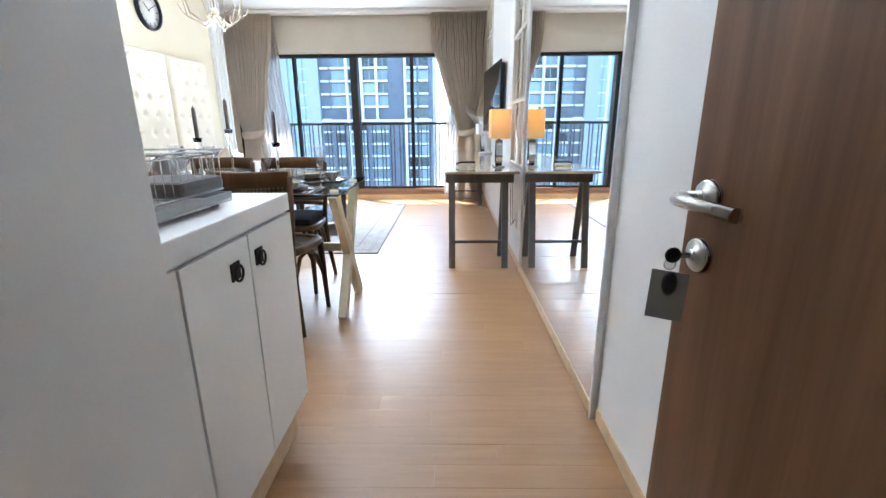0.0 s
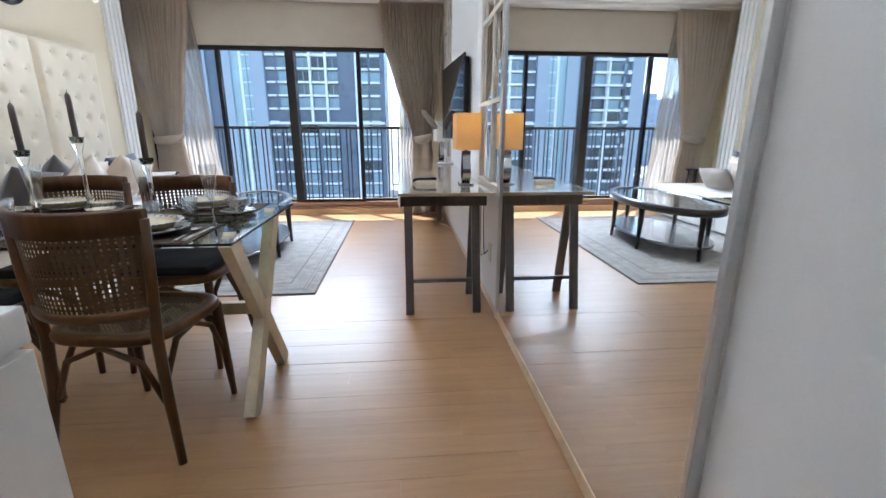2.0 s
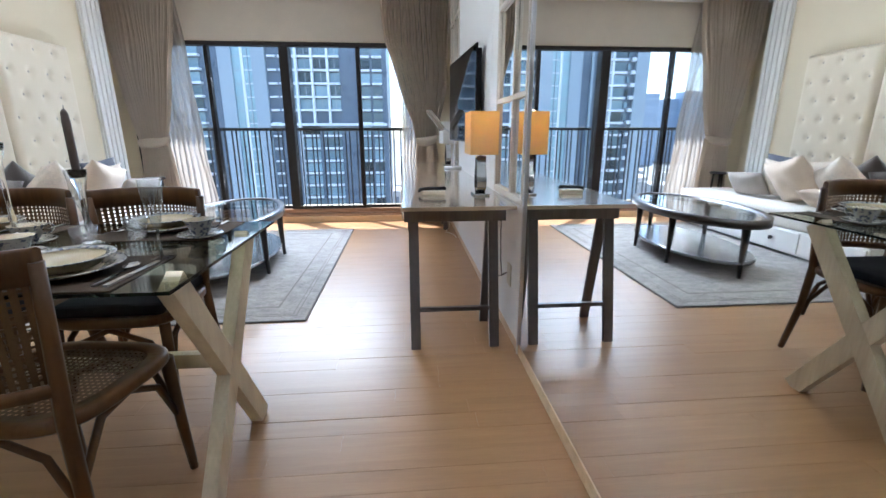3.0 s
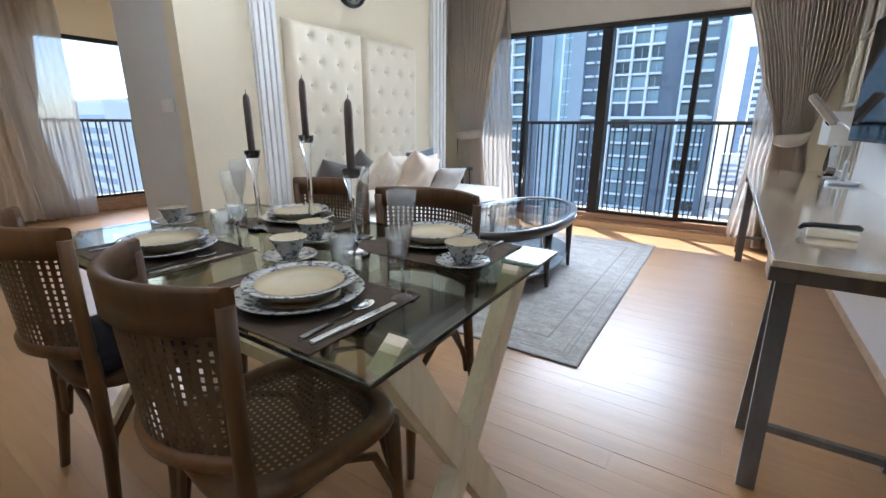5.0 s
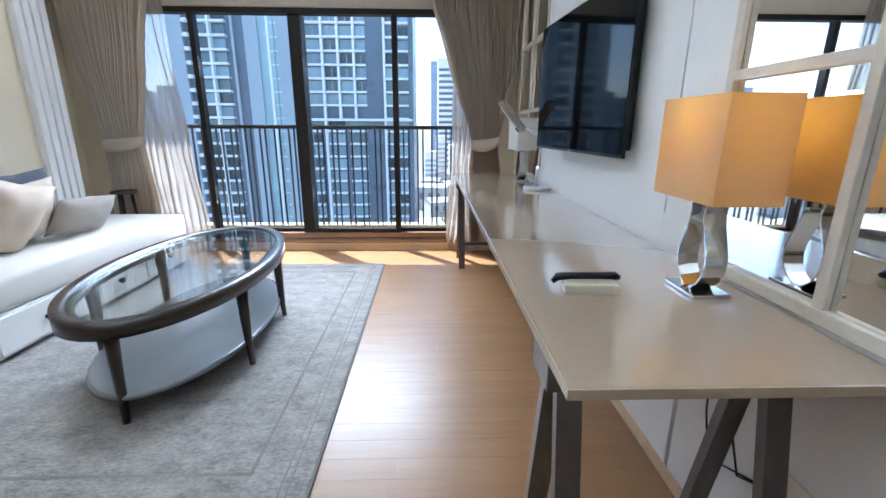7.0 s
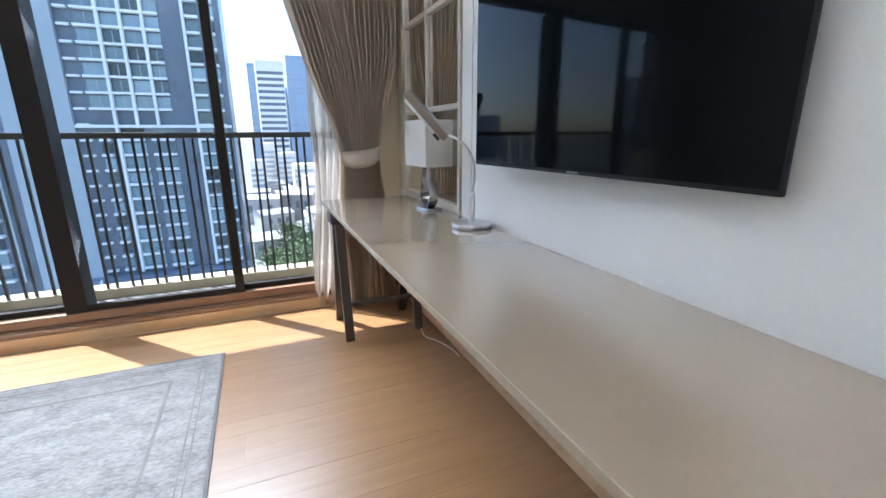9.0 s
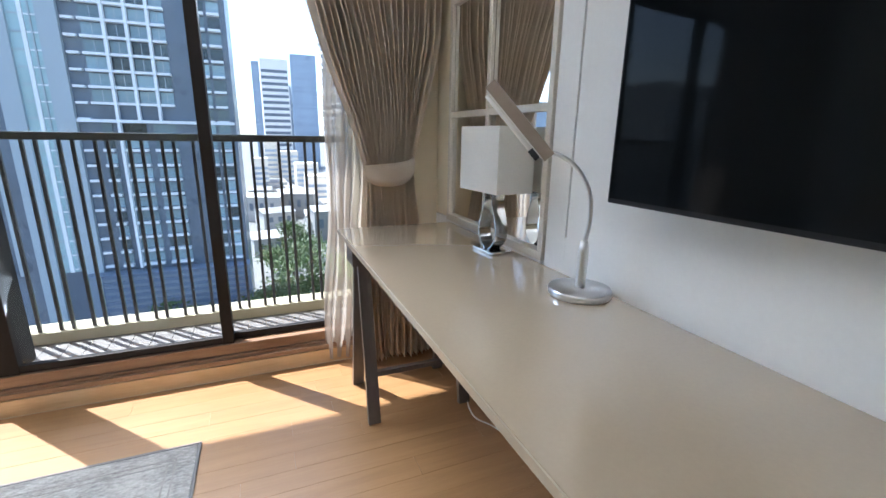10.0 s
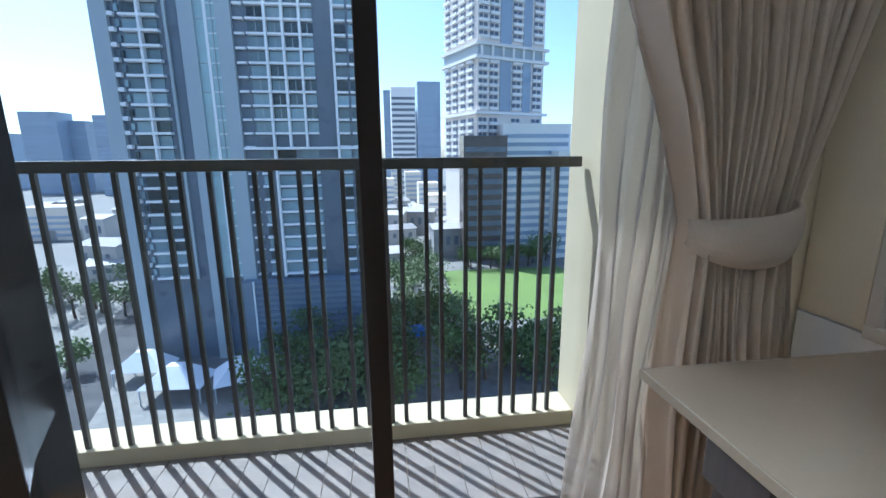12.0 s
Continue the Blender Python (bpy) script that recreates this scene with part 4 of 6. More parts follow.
def dining_chair():
    """Faces +y; the origin is on the floor below the middle of the seat."""
    c = thing("dining_chair", "walnut-stained bentwood dining chair with cane seat and back", "chair", "chairs round the dining table")
    w = M["chair"]
    seat = []
    for i in range(40):
        a = 2 * math.pi * i / 40
        ca, sa = math.cos(a), math.sin(a)
        x = 0.225 * math.copysign(abs(ca) ** 0.55, ca) * (1 + 0.06 * sa)
        seat.append((x, 0.215 * math.copysign(abs(sa) ** 0.55, sa)))
    bm = bmesh.new()
    loops = [[bm.verts.new((x * k, y * k, z)) for x, y in seat] for k, z in ((0.97, 0.428), (1.0, 0.436), (1.0, 0.456), (0.97, 0.464), (0.80, 0.464), (0.80, 0.428))]
    for l0, l1 in zip(loops, loops[1:] + loops[:1]):
        for i in range(40):
            bm.faces.new((l0[i], l0[(i + 1) % 40], l1[(i + 1) % 40], l1[i])).smooth = True
    bmesh.ops.recalc_face_normals(bm, faces=bm.faces[:])
    part("seat_frame", bm, w, c)
    part("seat_cane", lattice(bmesh.new(), lambda u, v: (-0.185 + 0.37 * u, -0.175 + 0.35 * v, 0.455 - 0.008 * math.sin(math.pi * u) * math.sin(math.pi * v)), 22, 22, 0.026), M["cane"], c, "brown woven cane seat")["kind"] = "stuff"
    for s in (-1, 1):
        part("back_post", tube(bmesh.new(), [(s * 0.232, -0.215, 0.0), (s * 0.200, -0.185, 0.25), (s * 0.190, -0.175, 0.45), (s * 0.210, -0.180, 0.65), (s * 0.219, -0.178, 0.848)], [0.014, 0.018, 0.019, 0.017, 0.016], 8), w, c)
        part("front_leg", tube(bmesh.new(), [(s * 0.195, 0.200, 0.0), (s * 0.190, 0.185, 0.22), (s * 0.185, 0.175, 0.432)], [0.013, 0.018, 0.020], 8), w, c)
        part("side_brace", tube(bmesh.new(), [(s * 0.188, 0.18, 0.22), (s * 0.185, 0.12, 0.36), (s * 0.183, 0.02, 0.415), (s * 0.183, -0.08, 0.40), (s * 0.186, -0.165, 0.28), (s * 0.188, -0.18, 0.20)], 0.011, 6), w, c)
    part("front_brace", tube(bmesh.new(), [(-0.19, 0.186, 0.22), (-0.13, 0.186, 0.36), (0, 0.186, 0.415), (0.13, 0.186, 0.36), (0.19, 0.186, 0.22)], 0.011, 6), w, c)
    part("back_brace", tube(bmesh.new(), [(-0.188, -0.186, 0.22), (-0.13, -0.186, 0.36), (0, -0.186, 0.415), (0.13, -0.186, 0.36), (0.188, -0.186, 0.22)], 0.011, 6), w, c)
    def rail(z0, z1, name, y0):
        bm = bmesh.new()
        rows = []
        for (x, y, z) in arc(0.222 if z1 > 0.8 else 0.210, 0.105 if z1 > 0.8 else 0.09, 20, 0, y0 + (0.030 if z1 > 0.8 else 0.012)):
            rows.append([bm.verts.new((x, y + dy, zz)) for dy, zz in ((-0.011, z0), (0.011, z0), (0.012, z1 - 0.006), (0.004, z1), (-0.008, z1), (-0.013, z1 - 0.008))])
        for r0, r1 in zip(rows, rows[1:]):
            for k in range(6):
                bm.faces.new((r0[k], r0[(k + 1) % 6], r1[(k + 1) % 6], r1[k])).smooth = True
        bm.faces.new(rows[0][::-1])
        bm.faces.new(rows[-1])
        bmesh.ops.recalc_face_normals(bm, faces=bm.faces[:])
        return part(name, bm, w, c)
    rail(0.80, 0.878, "top_rail", -0.205)
    rail(0.535, 0.565, "lower_rail", -0.185)
    def back(u, v):
        k = 2 * u - 1
        half = 0.203 + 0.010 * v
        return (half * k, -0.174 - (0.09 + 0.014 * v) * (1 - k * k), 0.562 + 0.242 * v)
    part("back_cane", lattice(bmesh.new(), back, 26, 15, 0.026), M["cane"], c, "brown woven cane back")["kind"] = "stuff"
    return c
def place(chair, x, y, turn):
    chair.matrix_basis = pose(x, y, 0, 0, 0, turn)
first = dining_chair()
place(first, -0.520, 2.45, -8)
SEATS = [(-1.21, 2.45, -3), (-0.640, 3.035, 181), (-1.165, 3.05, 178)]
for x, y, turn in SEATS:
    copy_thing(first, pose(x, y, 0, 0, 0, turn))
for x, y, turn in SEATS[1:] + SEATS[:1]:
    pad = thing("seat_pad", "black padded seat cushion tied on the chair", "cushion", "seat pads", at=(x, y, 0.464), turn=turn)
    part("cover", boxed(-0.19, 0.19, -0.18, 0.19, 0.0, 0.045, 0.018), M["pad"], pad)

# ---- the table laid for a meal ----
def dinner_plate(label, x, y, z):
    p = thing("dinner_plate", label, "plate", "dinner plates", at=(x, y, z))
    part("rim", lathe(bmesh.new(), [(0.085, 0.006), (0.135, 0.020), (0.137, 0.022), (0.135, 0.024), (0.084, 0.011)], 48, closed=True), M["china_print"], p, "blue printed rim")
    part("well", lathe(bmesh.new(), [(0.0, 0.003), (0.06, 0.0), (0.085, 0.005), (0.086, 0.010), (0.06, 0.0065), (0.0, 0.0065)], 48), M["china"], p)
    return p
def soup_plate(label, x, y, z):
    p = thing("soup_plate", label, "plate", "soup plates", at=(x, y, z))
    part("rim", lathe(bmesh.new(), [(0.094, 0.029), (0.116, 0.034), (0.118, 0.036), (0.116, 0.038), (0.093, 0.033)], 48, closed=True), M["china_print"], p, "blue printed rim")
    part("bowl", lathe(bmesh.new(), [(0.0, 0.004), (0.06, 0.0), (0.084, 0.012), (0.095, 0.029), (0.094, 0.033), (0.080, 0.017), (0.058, 0.008), (0.0, 0.008)], 48), M["china"], p)
    return p
def tea_cup(x, y, z, turn):
    s = thing("saucer", "blue printed china saucer on the glass table", "saucer", "saucers", at=(x, y, z))
    part("dish", lathe(bmesh.new(), [(0.0, 0.003), (0.03, 0.0), (0.045, 0.004), (0.075, 0.014), (0.074, 0.017), (0.045, 0.008), (0.0, 0.007)], 40), M["china_print"], s)
    c = thing("tea_cup", "blue printed china tea cup on its saucer", "cup", "tea cups", at=(x, y, z + 0.0085), turn=turn)
    part("bowl", lathe(bmesh.new(), [(0.0, 0.004), (0.024, 0.0), (0.025, 0.006), (0.034, 0.020), (0.040, 0.038), (0.050, 0.056), (0.0505, 0.0575), (0.0498, 0.0575), (0.039, 0.039), (0.0, 0.012)], 36), M["china_print"], c)
    part("lining", lathe(bmesh.new(), [(0.0492, 0.0572), (0.0385, 0.039), (0.032, 0.022), (0.018, 0.0135), (0.0, 0.0130)], 36), M["china"], c, "plain cream inside")
    part("handle", tube(bmesh.new(), [(0.045, 0, 0.048), (0.053, 0, 0.056), (0.063, 0, 0.057), (0.070, 0, 0.049), (0.068, 0, 0.036), (0.058, 0, 0.026), (0.047, 0, 0.024), (0.036, 0, 0.026)], 0.0032, 8), M["china_print"], c)
def champagne_glass(x, y, z):
    g = thing("champagne_glass", "empty clear champagne flute on the glass table", "glass", "champagne flutes", at=(x, y, z))
    part("bowl", lathe(bmesh.new(), [(0.004, 0.088), (0.011, 0.102), (0.020, 0.135), (0.026, 0.175), (0.0315, 0.235), (0.0303, 0.235), (0.0248, 0.175), (0.0187, 0.136), (0.0095, 0.105), (0.0, 0.097)], 28), M["thin_crystal"], g)
    part("stem", lathe(bmesh.new(), [(0.034, 0.0), (0.034, 0.002), (0.010, 0.006), (0.004, 0.014), (0.0035, 0.06), (0.005, 0.087), (0.0, 0.090)], 28), M["crystal"], g)
def tumbler(x, y, z):
    g = thing("tumbler", "clear cut-glass tumbler on the dining table", "glass", "tumblers", at=(x, y, z))
    part("wall", lathe(bmesh.new(), [(0.0, 0.0), (0.030, 0.0), (0.037, 0.085), (0.0345, 0.085), (0.028, 0.010), (0.0, 0.010)], 20), M["thin_crystal"], g)
def candlestick(x, y, z, tall, label):
    c = thing("candlestick", label, "candlestick", "candlesticks", at=(x, y, z))
    t = tall
    part("stand", lathe(bmesh.new(), [(0.0, 0.0), (0.042, 0.0), (0.043, 0.005), (0.03, 0.012), (0.010, 0.022), (0.0075, 0.05), (0.013, 0.07), (0.0075, 0.09), (0.0085, t * 0.6), (0.012, t - 0.06), (0.022, t - 0.03), (0.026, t), (0.022, t), (0.013, t - 0.025), (0.0, t - 0.025)], 28), M["crystal"], c)
    k = thing("candle", "tall grey-brown taper candle in a glass holder", "candle", "candles", at=(x, y, z + t - 0.024))
    part("wax", lathe(bmesh.new(), [(0.0, 0.0), (0.0115, 0.0), (0.0115, 0.17), (0.0095, 0.195), (0.004, 0.205), (0.0, 0.205)], 18), M["candle"], k)
    part("wick", tube(bmesh.new(), [(0, 0, 0.203), (0.001, 0, 0.211), (0.002, 0, 0.216)], 0.001, 5), M["black"], k)
def cutlery(kind, label, x, y, z, turn):
    c = thing(kind, label, kind, "cutlery", at=(x, y, z), turn=turn)
    if kind == "knife":
        part("handle", boxed(-0.006, 0.006, -0.11, -0.02, 0.0, 0.006, 0.002), M["steel"], c)
        part("blade", boxed(-0.009, 0.007, -0.02, 0.105, 0.0015, 0.0035, 0.001), M["chrome"], c)
    else:
        part("handle", beam(bmesh.new(), (0, -0.10, 0.004), (0, 0.035, 0.003), 0.011, 0.003, (1, 0, 0), 0.5), M["steel"], c)
        if kind == "spoon":
            part("bowl", lathe(bmesh.new(), [(0.0, 0.0), (0.6, 0.001), (1.0, 0.006), (0.95, 0.0075), (0.5, 0.003), (0.0, 0.002)], 20, stretch=(0.019, 0.030)), M["chrome"], c).matrix_basis = pose(0, 0.064, 0.001)
        else:
            part("neck", boxed(-0.011, 0.011, 0.034, 0.055, 0.001, 0.004, 0.001), M["steel"], c)
            for i in range(4):
                part("tine", boxed(-0.0105 + i * 0.006, -0.0075 + i * 0.006, 0.055, 0.095, 0.001, 0.003), M["steel"], c)
# x, y of the plate, turned to the far side, cup, flute, tumbler
PLACES = (
    (-0.460, 2.487, 0, (-0.720, 2.665), (-0.283, 2.617), (-0.545, 2.700)),
    (-1.078, 2.511, 0, (-1.450, 2.720), (-0.925, 2.647), (-1.130, 2.720)),
    (-0.472, 3.025, 1, (-0.290, 2.890), (-0.716, 2.958), (-0.480, 2.850)),
    (-1.105, 3.015, 1, (-0.820, 2.840), (-1.290, 2.900), (-1.200, 2.820)),
)
for x, y, flip, cup, flute, glass in PLACES:
    s = -1 if flip else 1
    m_ = thing("placemat", "brown woven placemat on the glass table", "placemat", "placemats", at=(x - 0.02 * s, y - 0.03 * flip, TZ))
    part("weave", boxed(-0.213, 0.213, -0.145, 0.145, 0.0, 0.0028, 0.001), M["mat"], m_)
    for a, b, c, d in ((-0.225, 0.225, -0.157, -0.1455), (-0.225, 0.225, 0.1455, 0.157), (-0.225, -0.2135, -0.145, 0.145), (0.2135, 0.225, -0.145, 0.145)):
        part("hem", boxed(a, b, c, d, 0.0, 0.0031, 0.001), M["mat"], m_)
    dinner_plate("white dinner plate with a blue printed rim", x, y, TZ + 0.003)
    soup_plate("cream soup plate with a blue printed rim on a dinner plate", x, y, TZ + 0.013)
    z = TZ + 0.0032
    cutlery("spoon", "steel spoon beside the plate", x + 0.150 * s, y - 0.03 * s, z, 2 + 180 * flip)
    cutlery("knife", "steel knife beside the plate", x + 0.186 * s, y - 0.02 * s, z, -3 + 180 * flip)
    cutlery("fork", "steel fork beside the plate", x - 0.175 * s, y - 0.03 * s, z, 180 * flip)
    tea_cup(*cup, TZ, 25 if flip else 120)
    champagne_glass(*flute, TZ)
    tumbler(*glass, TZ)
for x, y, t, label in ((-0.590, 2.790, 0.250, "clear glass candlestick with a thick foot"), (-0.945, 2.945, 0.330, "tallest clear glass candlestick"), (-1.085, 2.830, 0.280, "clear glass candlestick with a slim stem")):
    candlestick(x, y, TZ, t, label)

# ---- entrance ----
door = thing("door_1", "brown veneered entrance door standing open", "door", kind="structure", at=(0.915, -0.10, 0), turn=93.4)
part("leaf", boxed(0.0, 0.895, -0.02, 0.02, 0.008, 2.045, 0.003), M["door"], door)
hd = part("door_handle", lathe(bmesh.new(), [(0.0, 0.0), (0.027, 0.0), (0.027, 0.007), (0.024, 0.009), (0.011, 0.009), (0.010, 0.045), (0.0, 0.045)], 32), M["steel"], door, "satin steel lever handle")
hd.matrix_basis = pose(0.845, 0.02, 0.972, -90, 0, 0)
part("lever", tube(bmesh.new(), [(0.0, 0.0, 0.036), (0.0, 0.0, 0.050), (-0.008, 0.0, 0.055), (-0.03, 0.0, 0.056), (-0.135, 0.0, 0.056)], 0.0095, 14), M["steel"], hd)
ky = part("keyhole_rose", lathe(bmesh.new(), [(0.0, 0.0), (0.026, 0.0), (0.026, 0.008), (0.022, 0.010), (0.010, 0.010), (0.009, 0.016), (0.0, 0.016)], 32), M["steel"], door, "satin steel lock rose")
ky.matrix_basis = pose(0.845, 0.02, 0.884, -90, 0, 0)
part("door_frame", boxed(-0.045, -0.004, -0.06, 0.06, 0.0, 2.06, 0.003), M["door"], door)
setting("door_frame", boxed(-0.034, 0.005, -0.22, -0.10, 0, 2.06, 0.003), M["door"], "brown wooden door frame", "door frame")
setting("door_frame", boxed(0.925, 1.04, -0.22, -0.145, 0, 2.06, 0.003), M["door"], "brown wooden door frame", "door frame")
key = thing("key", "steel key with a dark bow in the lock", "key", at=(0.855, 0.742, 0.884))
part("shaft", boxed(-0.046, -0.006, -0.0015, 0.0015, -0.004, 0.004), M["steel"], key)
part("bow", lathe(bmesh.new(), [(0.0, -0.0025), (0.0115, -0.0025), (0.0125, 0.0), (0.0115, 0.0025), (0.0, 0.0025)], 20), M["black"], key, "black plastic bow").matrix_basis = pose(-0.052, 0, 0, 90, 0, 0)
part("ring", tube(bmesh.new(), [(-0.055 + 0.009 * math.cos(a * math.pi / 8), 0.0, -0.014 + 0.009 * math.sin(a * math.pi / 8)) for a in range(17)], 0.0011, 6), M["chrome"], key)
tag = thing("key_card", "grey plastic key card hanging from the key", "key card", at=(0.803, 0.742, 0.86))
part("card", boxed(-0.026, 0.026, -0.0007, 0.0007, -0.082, -0.002, 0.0004), M["paper"], tag).matrix_basis = pose(0, 0, 0, 0, 2, -27)
part("fob", lathe(bmesh.new(), [(0.0, -0.003), (0.7, -0.003), (1.0, 0.0), (0.7, 0.003), (0.0, 0.003)], 24, stretch=(0.011, 0.020)), M["black"], tag, "black oval fob").matrix_basis = pose(-0.003, -0.006, -0.020, 0, 2, -27) @ pose(0, 0, 0, 90, 0, 0)

# ---- shoe cabinet ----
cab = thing("cabinet", "white two-door cabinet with a thick top by the entrance", "cabinet")
CX, CY0, CY1 = -0.05, 0.822, 1.462
part("body", boxed(-0.52, CX - 0.018, CY0, CY1, 0.165, 0.822, 0.002), M["lacquer"], cab)
part("top", boxed(-0.53, CX, CY0, CY1 + 0.002, 0.826, 0.88, 0.004), M["lacquer"], cab)
part("plinth", boxed(-0.50, CX - 0.05, CY0 + 0.01, CY1 - 0.012, 0.0, 0.164), M["oak_trim"], cab, "pale wooden plinth")
part("side_post", boxed(CX - 0.018, CX, CY0, 0.862, 0.165, 0.822, 0.002), M["lacquer"], cab)
for y0, y1, yk in ((0.868, 1.152, 1.070), (1.158, 1.460, 1.202)):
    d = part("door", boxed(CX - 0.016, CX + 0.002, y0, y1, 0.167, 0.818, 0.002), M["lacquer"], cab)
    pl = part("pull_plate", boxed(CX + 0.002, CX + 0.007, yk - 0.022, yk + 0.022, 0.728, 0.772, 0.003), M["bronze"], d, "square dark metal pull with a ring")
    part("pull_ring", tube(bmesh.new(), [(CX + 0.013, yk + 0.019 * math.sin(a * math.pi / 10), 0.745 + 0.019 * math.cos(a * math.pi / 10)) for a in range(21)], 0.0033, 8), M["bronze"], d)
rack = thing("dish_rack", "wire dish rack with a grey drip tray on the cabinet", "dish rack", at=(-0.27, 1.08, 0.88))
tr = part("tray", boxed(-0.17, 0.15, -0.24, 0.17, 0.012, 0.018, 0.002), M["tray"], rack, "grey drip tray")
for a, b, c, d in ((-0.17, 0.15, -0.24, -0.232), (-0.17, 0.15, 0.162, 0.17), (-0.17, -0.162, -0.24, 0.17), (0.142, 0.15, -0.24, 0.17)):
    part("lip", boxed(a, b, c, d, 0.018, 0.036, 0.002), M["tray"], tr)
for x in (-0.13, 0.11):
    for y in (-0.20, 0.13):
        part("foot", boxed(x - 0.015, x + 0.015, y - 0.015, y + 0.015, 0.0, 0.012, 0.002), M["black"], rack)
for z in (0.045, 0.135, 0.145):
    k = 0.0 if z < 0.14 else 0.008
    part("wire_hoop", tube(bmesh.new(), [(-0.155 - k, -0.225 - k, z), (0.135 + k, -0.225 - k, z), (0.135 + k, 0.155 + k, z), (-0.155 - k, 0.155 + k, z), (-0.155 - k, -0.225 - k, z)], 0.0028, 6), M["steel"], rack)
for i in range(14):
    y = -0.225 + 0.38 * i / 13
    part("wire", tube(bmesh.new(), [(0.135, y, 0.14), (0.135, y, 0.045), (-0.155, y, 0.045), (-0.155, y, 0.14)], 0.0016, 5), M["chrome"], rack)
lump = thing("dish_cloth", "folded dark grey dish cloth lying in the rack", "cloth", at=(-0.22, 1.13, 0.928))
part("cloth", boxed(-0.08, 0.10, -0.10, 0.09, 0.0, 0.035, 0.014), M["cushion_grey"], lump)

# ---- desk things ----
def harp_lamp(label, x, y, z, shade, shade_label, turn):
    """A table lamp: two bent steel bands that swell like a lyre, below a square shade."""
    l = thing("table_lamp", label, "lamp", "table lamps", at=(x, y, z), turn=turn)
    part("base", boxed(-0.045, 0.045, -0.065, 0.065, 0.0, 0.012, 0.003), M["chrome"], l)
    for s in (-1, 1):
        bm, rows = bmesh.new(), []
        for i in range(25):
            v = i / 24
            yy = s * float(np.interp(v, (0, 0.08, 0.2, 0.33, 0.45, 0.6, 0.75, 0.88, 1), (0.012, 0.034, 0.051, 0.056, 0.053, 0.042, 0.030, 0.024, 0.028)))
            rows.append([bm.verts.new((xx, yy + dy, 0.012 + 0.205 * v)) for xx, dy in ((-0.026, -0.0025), (0.026, -0.0025), (0.026, 0.0025), (-0.026, 0.0025))])
        for r0, r1 in zip(rows, rows[1:]):
            for k in range(4):
                bm.faces.new((r0[k], r0[(k + 1) % 4], r1[(k + 1) % 4], r1[k])).smooth = True
        bm.faces.new(rows[0][::-1])
        bm.faces.new(rows[-1])
        bmesh.ops.recalc_face_normals(bm, faces=bm.faces[:])
        for e in bm.edges:
            e.smooth = not (len(e.link_faces) == 2 and e.calc_face_angle() > 0.8)
        part("band", bm, M["chrome"], l)
    part("neck", tube(bmesh.new(), [(0, 0, 0.205), (0, 0, 0.275)], 0.011, 14), M["chrome"], l)
    bm = bmesh.new()
    a, b, z0, z1, t = 0.075, 0.122, 0.228, 0.452, 0.003
    loops = [[bm.verts.new((sx * (a - k), sy * (b - k), z)) for sx, sy in ((-1, -1), (1, -1), (1, 1), (-1, 1))] for k, z in ((0, z0), (0, z1), (t, z1), (t, z0))]
    for l0, l1 in zip(loops, loops[1:] + loops[:1]):
        for i in range(4):
            bm.faces.new((l0[i], l0[(i + 1) % 4], l1[(i + 1) % 4], l1[i]))
    bmesh.ops.recalc_face_normals(bm, faces=bm.faces[:])
    part("shade", bm, shade, l, shade_label)
    part("shade_holder", boxed(-a + t, a - t, -0.004, 0.004, 0.270, 0.275), M["steel"], l)
    return l
harp_lamp("chrome table lamp with an amber square shade on the desk", 0.866, 3.775, 0.7605, M["shade_orange"], "amber fabric shade", 0)
harp_lamp("chrome table lamp with a cream square shade by the window", 0.902, 6.095, 0.7605, M["shade_white"], "cream fabric shade", 5)
dl = thing("desk_lamp", "silver desk lamp with a bent neck on the desk", "lamp", at=(0.905, 5.60, 0.7605))
part("base", lathe(bmesh.new(), [(0.0, 0.0), (0.083, 0.0), (0.085, 0.003), (0.085, 0.016), (0.082, 0.020), (0.0, 0.021)], 48), M["alu"], dl)
part("stem", tube(bmesh.new(), [(0, 0, 0.02), (0, 0, 0.03), (0, 0, 0.125), (0, 0, 0.15)], [0.014, 0.014, 0.014, 0.010], 16), M["alu"], dl)
def rounded(points, steps=6):
    """A smooth line through the points."""
    p = [Vector(q) for q in points]
    p = [2 * p[0] - p[1]] + p + [2 * p[-1] - p[-2]]
    line = []
    for a, b, c, d in zip(p, p[1:], p[2:], p[3:]):
        for k in range(steps):
            u = k / steps
            line.append(0.5 * (2 * b + (c - a) * u + (2 * a - 5 * b + 4 * c - d) * u * u + (3 * b - a - 3 * c + d) * u ** 3))
    return line + [p[-2]]
part("neck", tube(bmesh.new(), rounded([(0, 0, 0.145), (0.008, -0.004, 0.21), (0.002, 0.001, 0.28), (-0.026, 0.02, 0.338), (-0.062, 0.042, 0.370), (-0.10, 0.064, 0.383)]), 0.0058, 12), M["alu"], dl)
low, high, below = Vector((-0.092, 0.058, 0.370)), Vector((-0.2265, 0.143, 0.547)), Vector((-0.62, 0.45, -0.64)).normalized()
axis = (high - low).normalized()
side = axis.cross(below).normalized()
head = part("head", beam(bmesh.new(), low, high, 0.056, 0.030, side), M["lamp_head"], dl, "taupe lacquered head")
part("reflector", beam(bmesh.new(), low + axis * 0.008 + below * 0.0165, high - axis * 0.006 + below * 0.0165, 0.047, 0.004, side), M["lacquer"], head, "white reflector")
part("lamp_tube", tube(bmesh.new(), [low + axis * 0.045 + below * 0.026, high - axis * 0.014 + below * 0.026], 0.006, 10), M["white"], head, "white lamp tube")
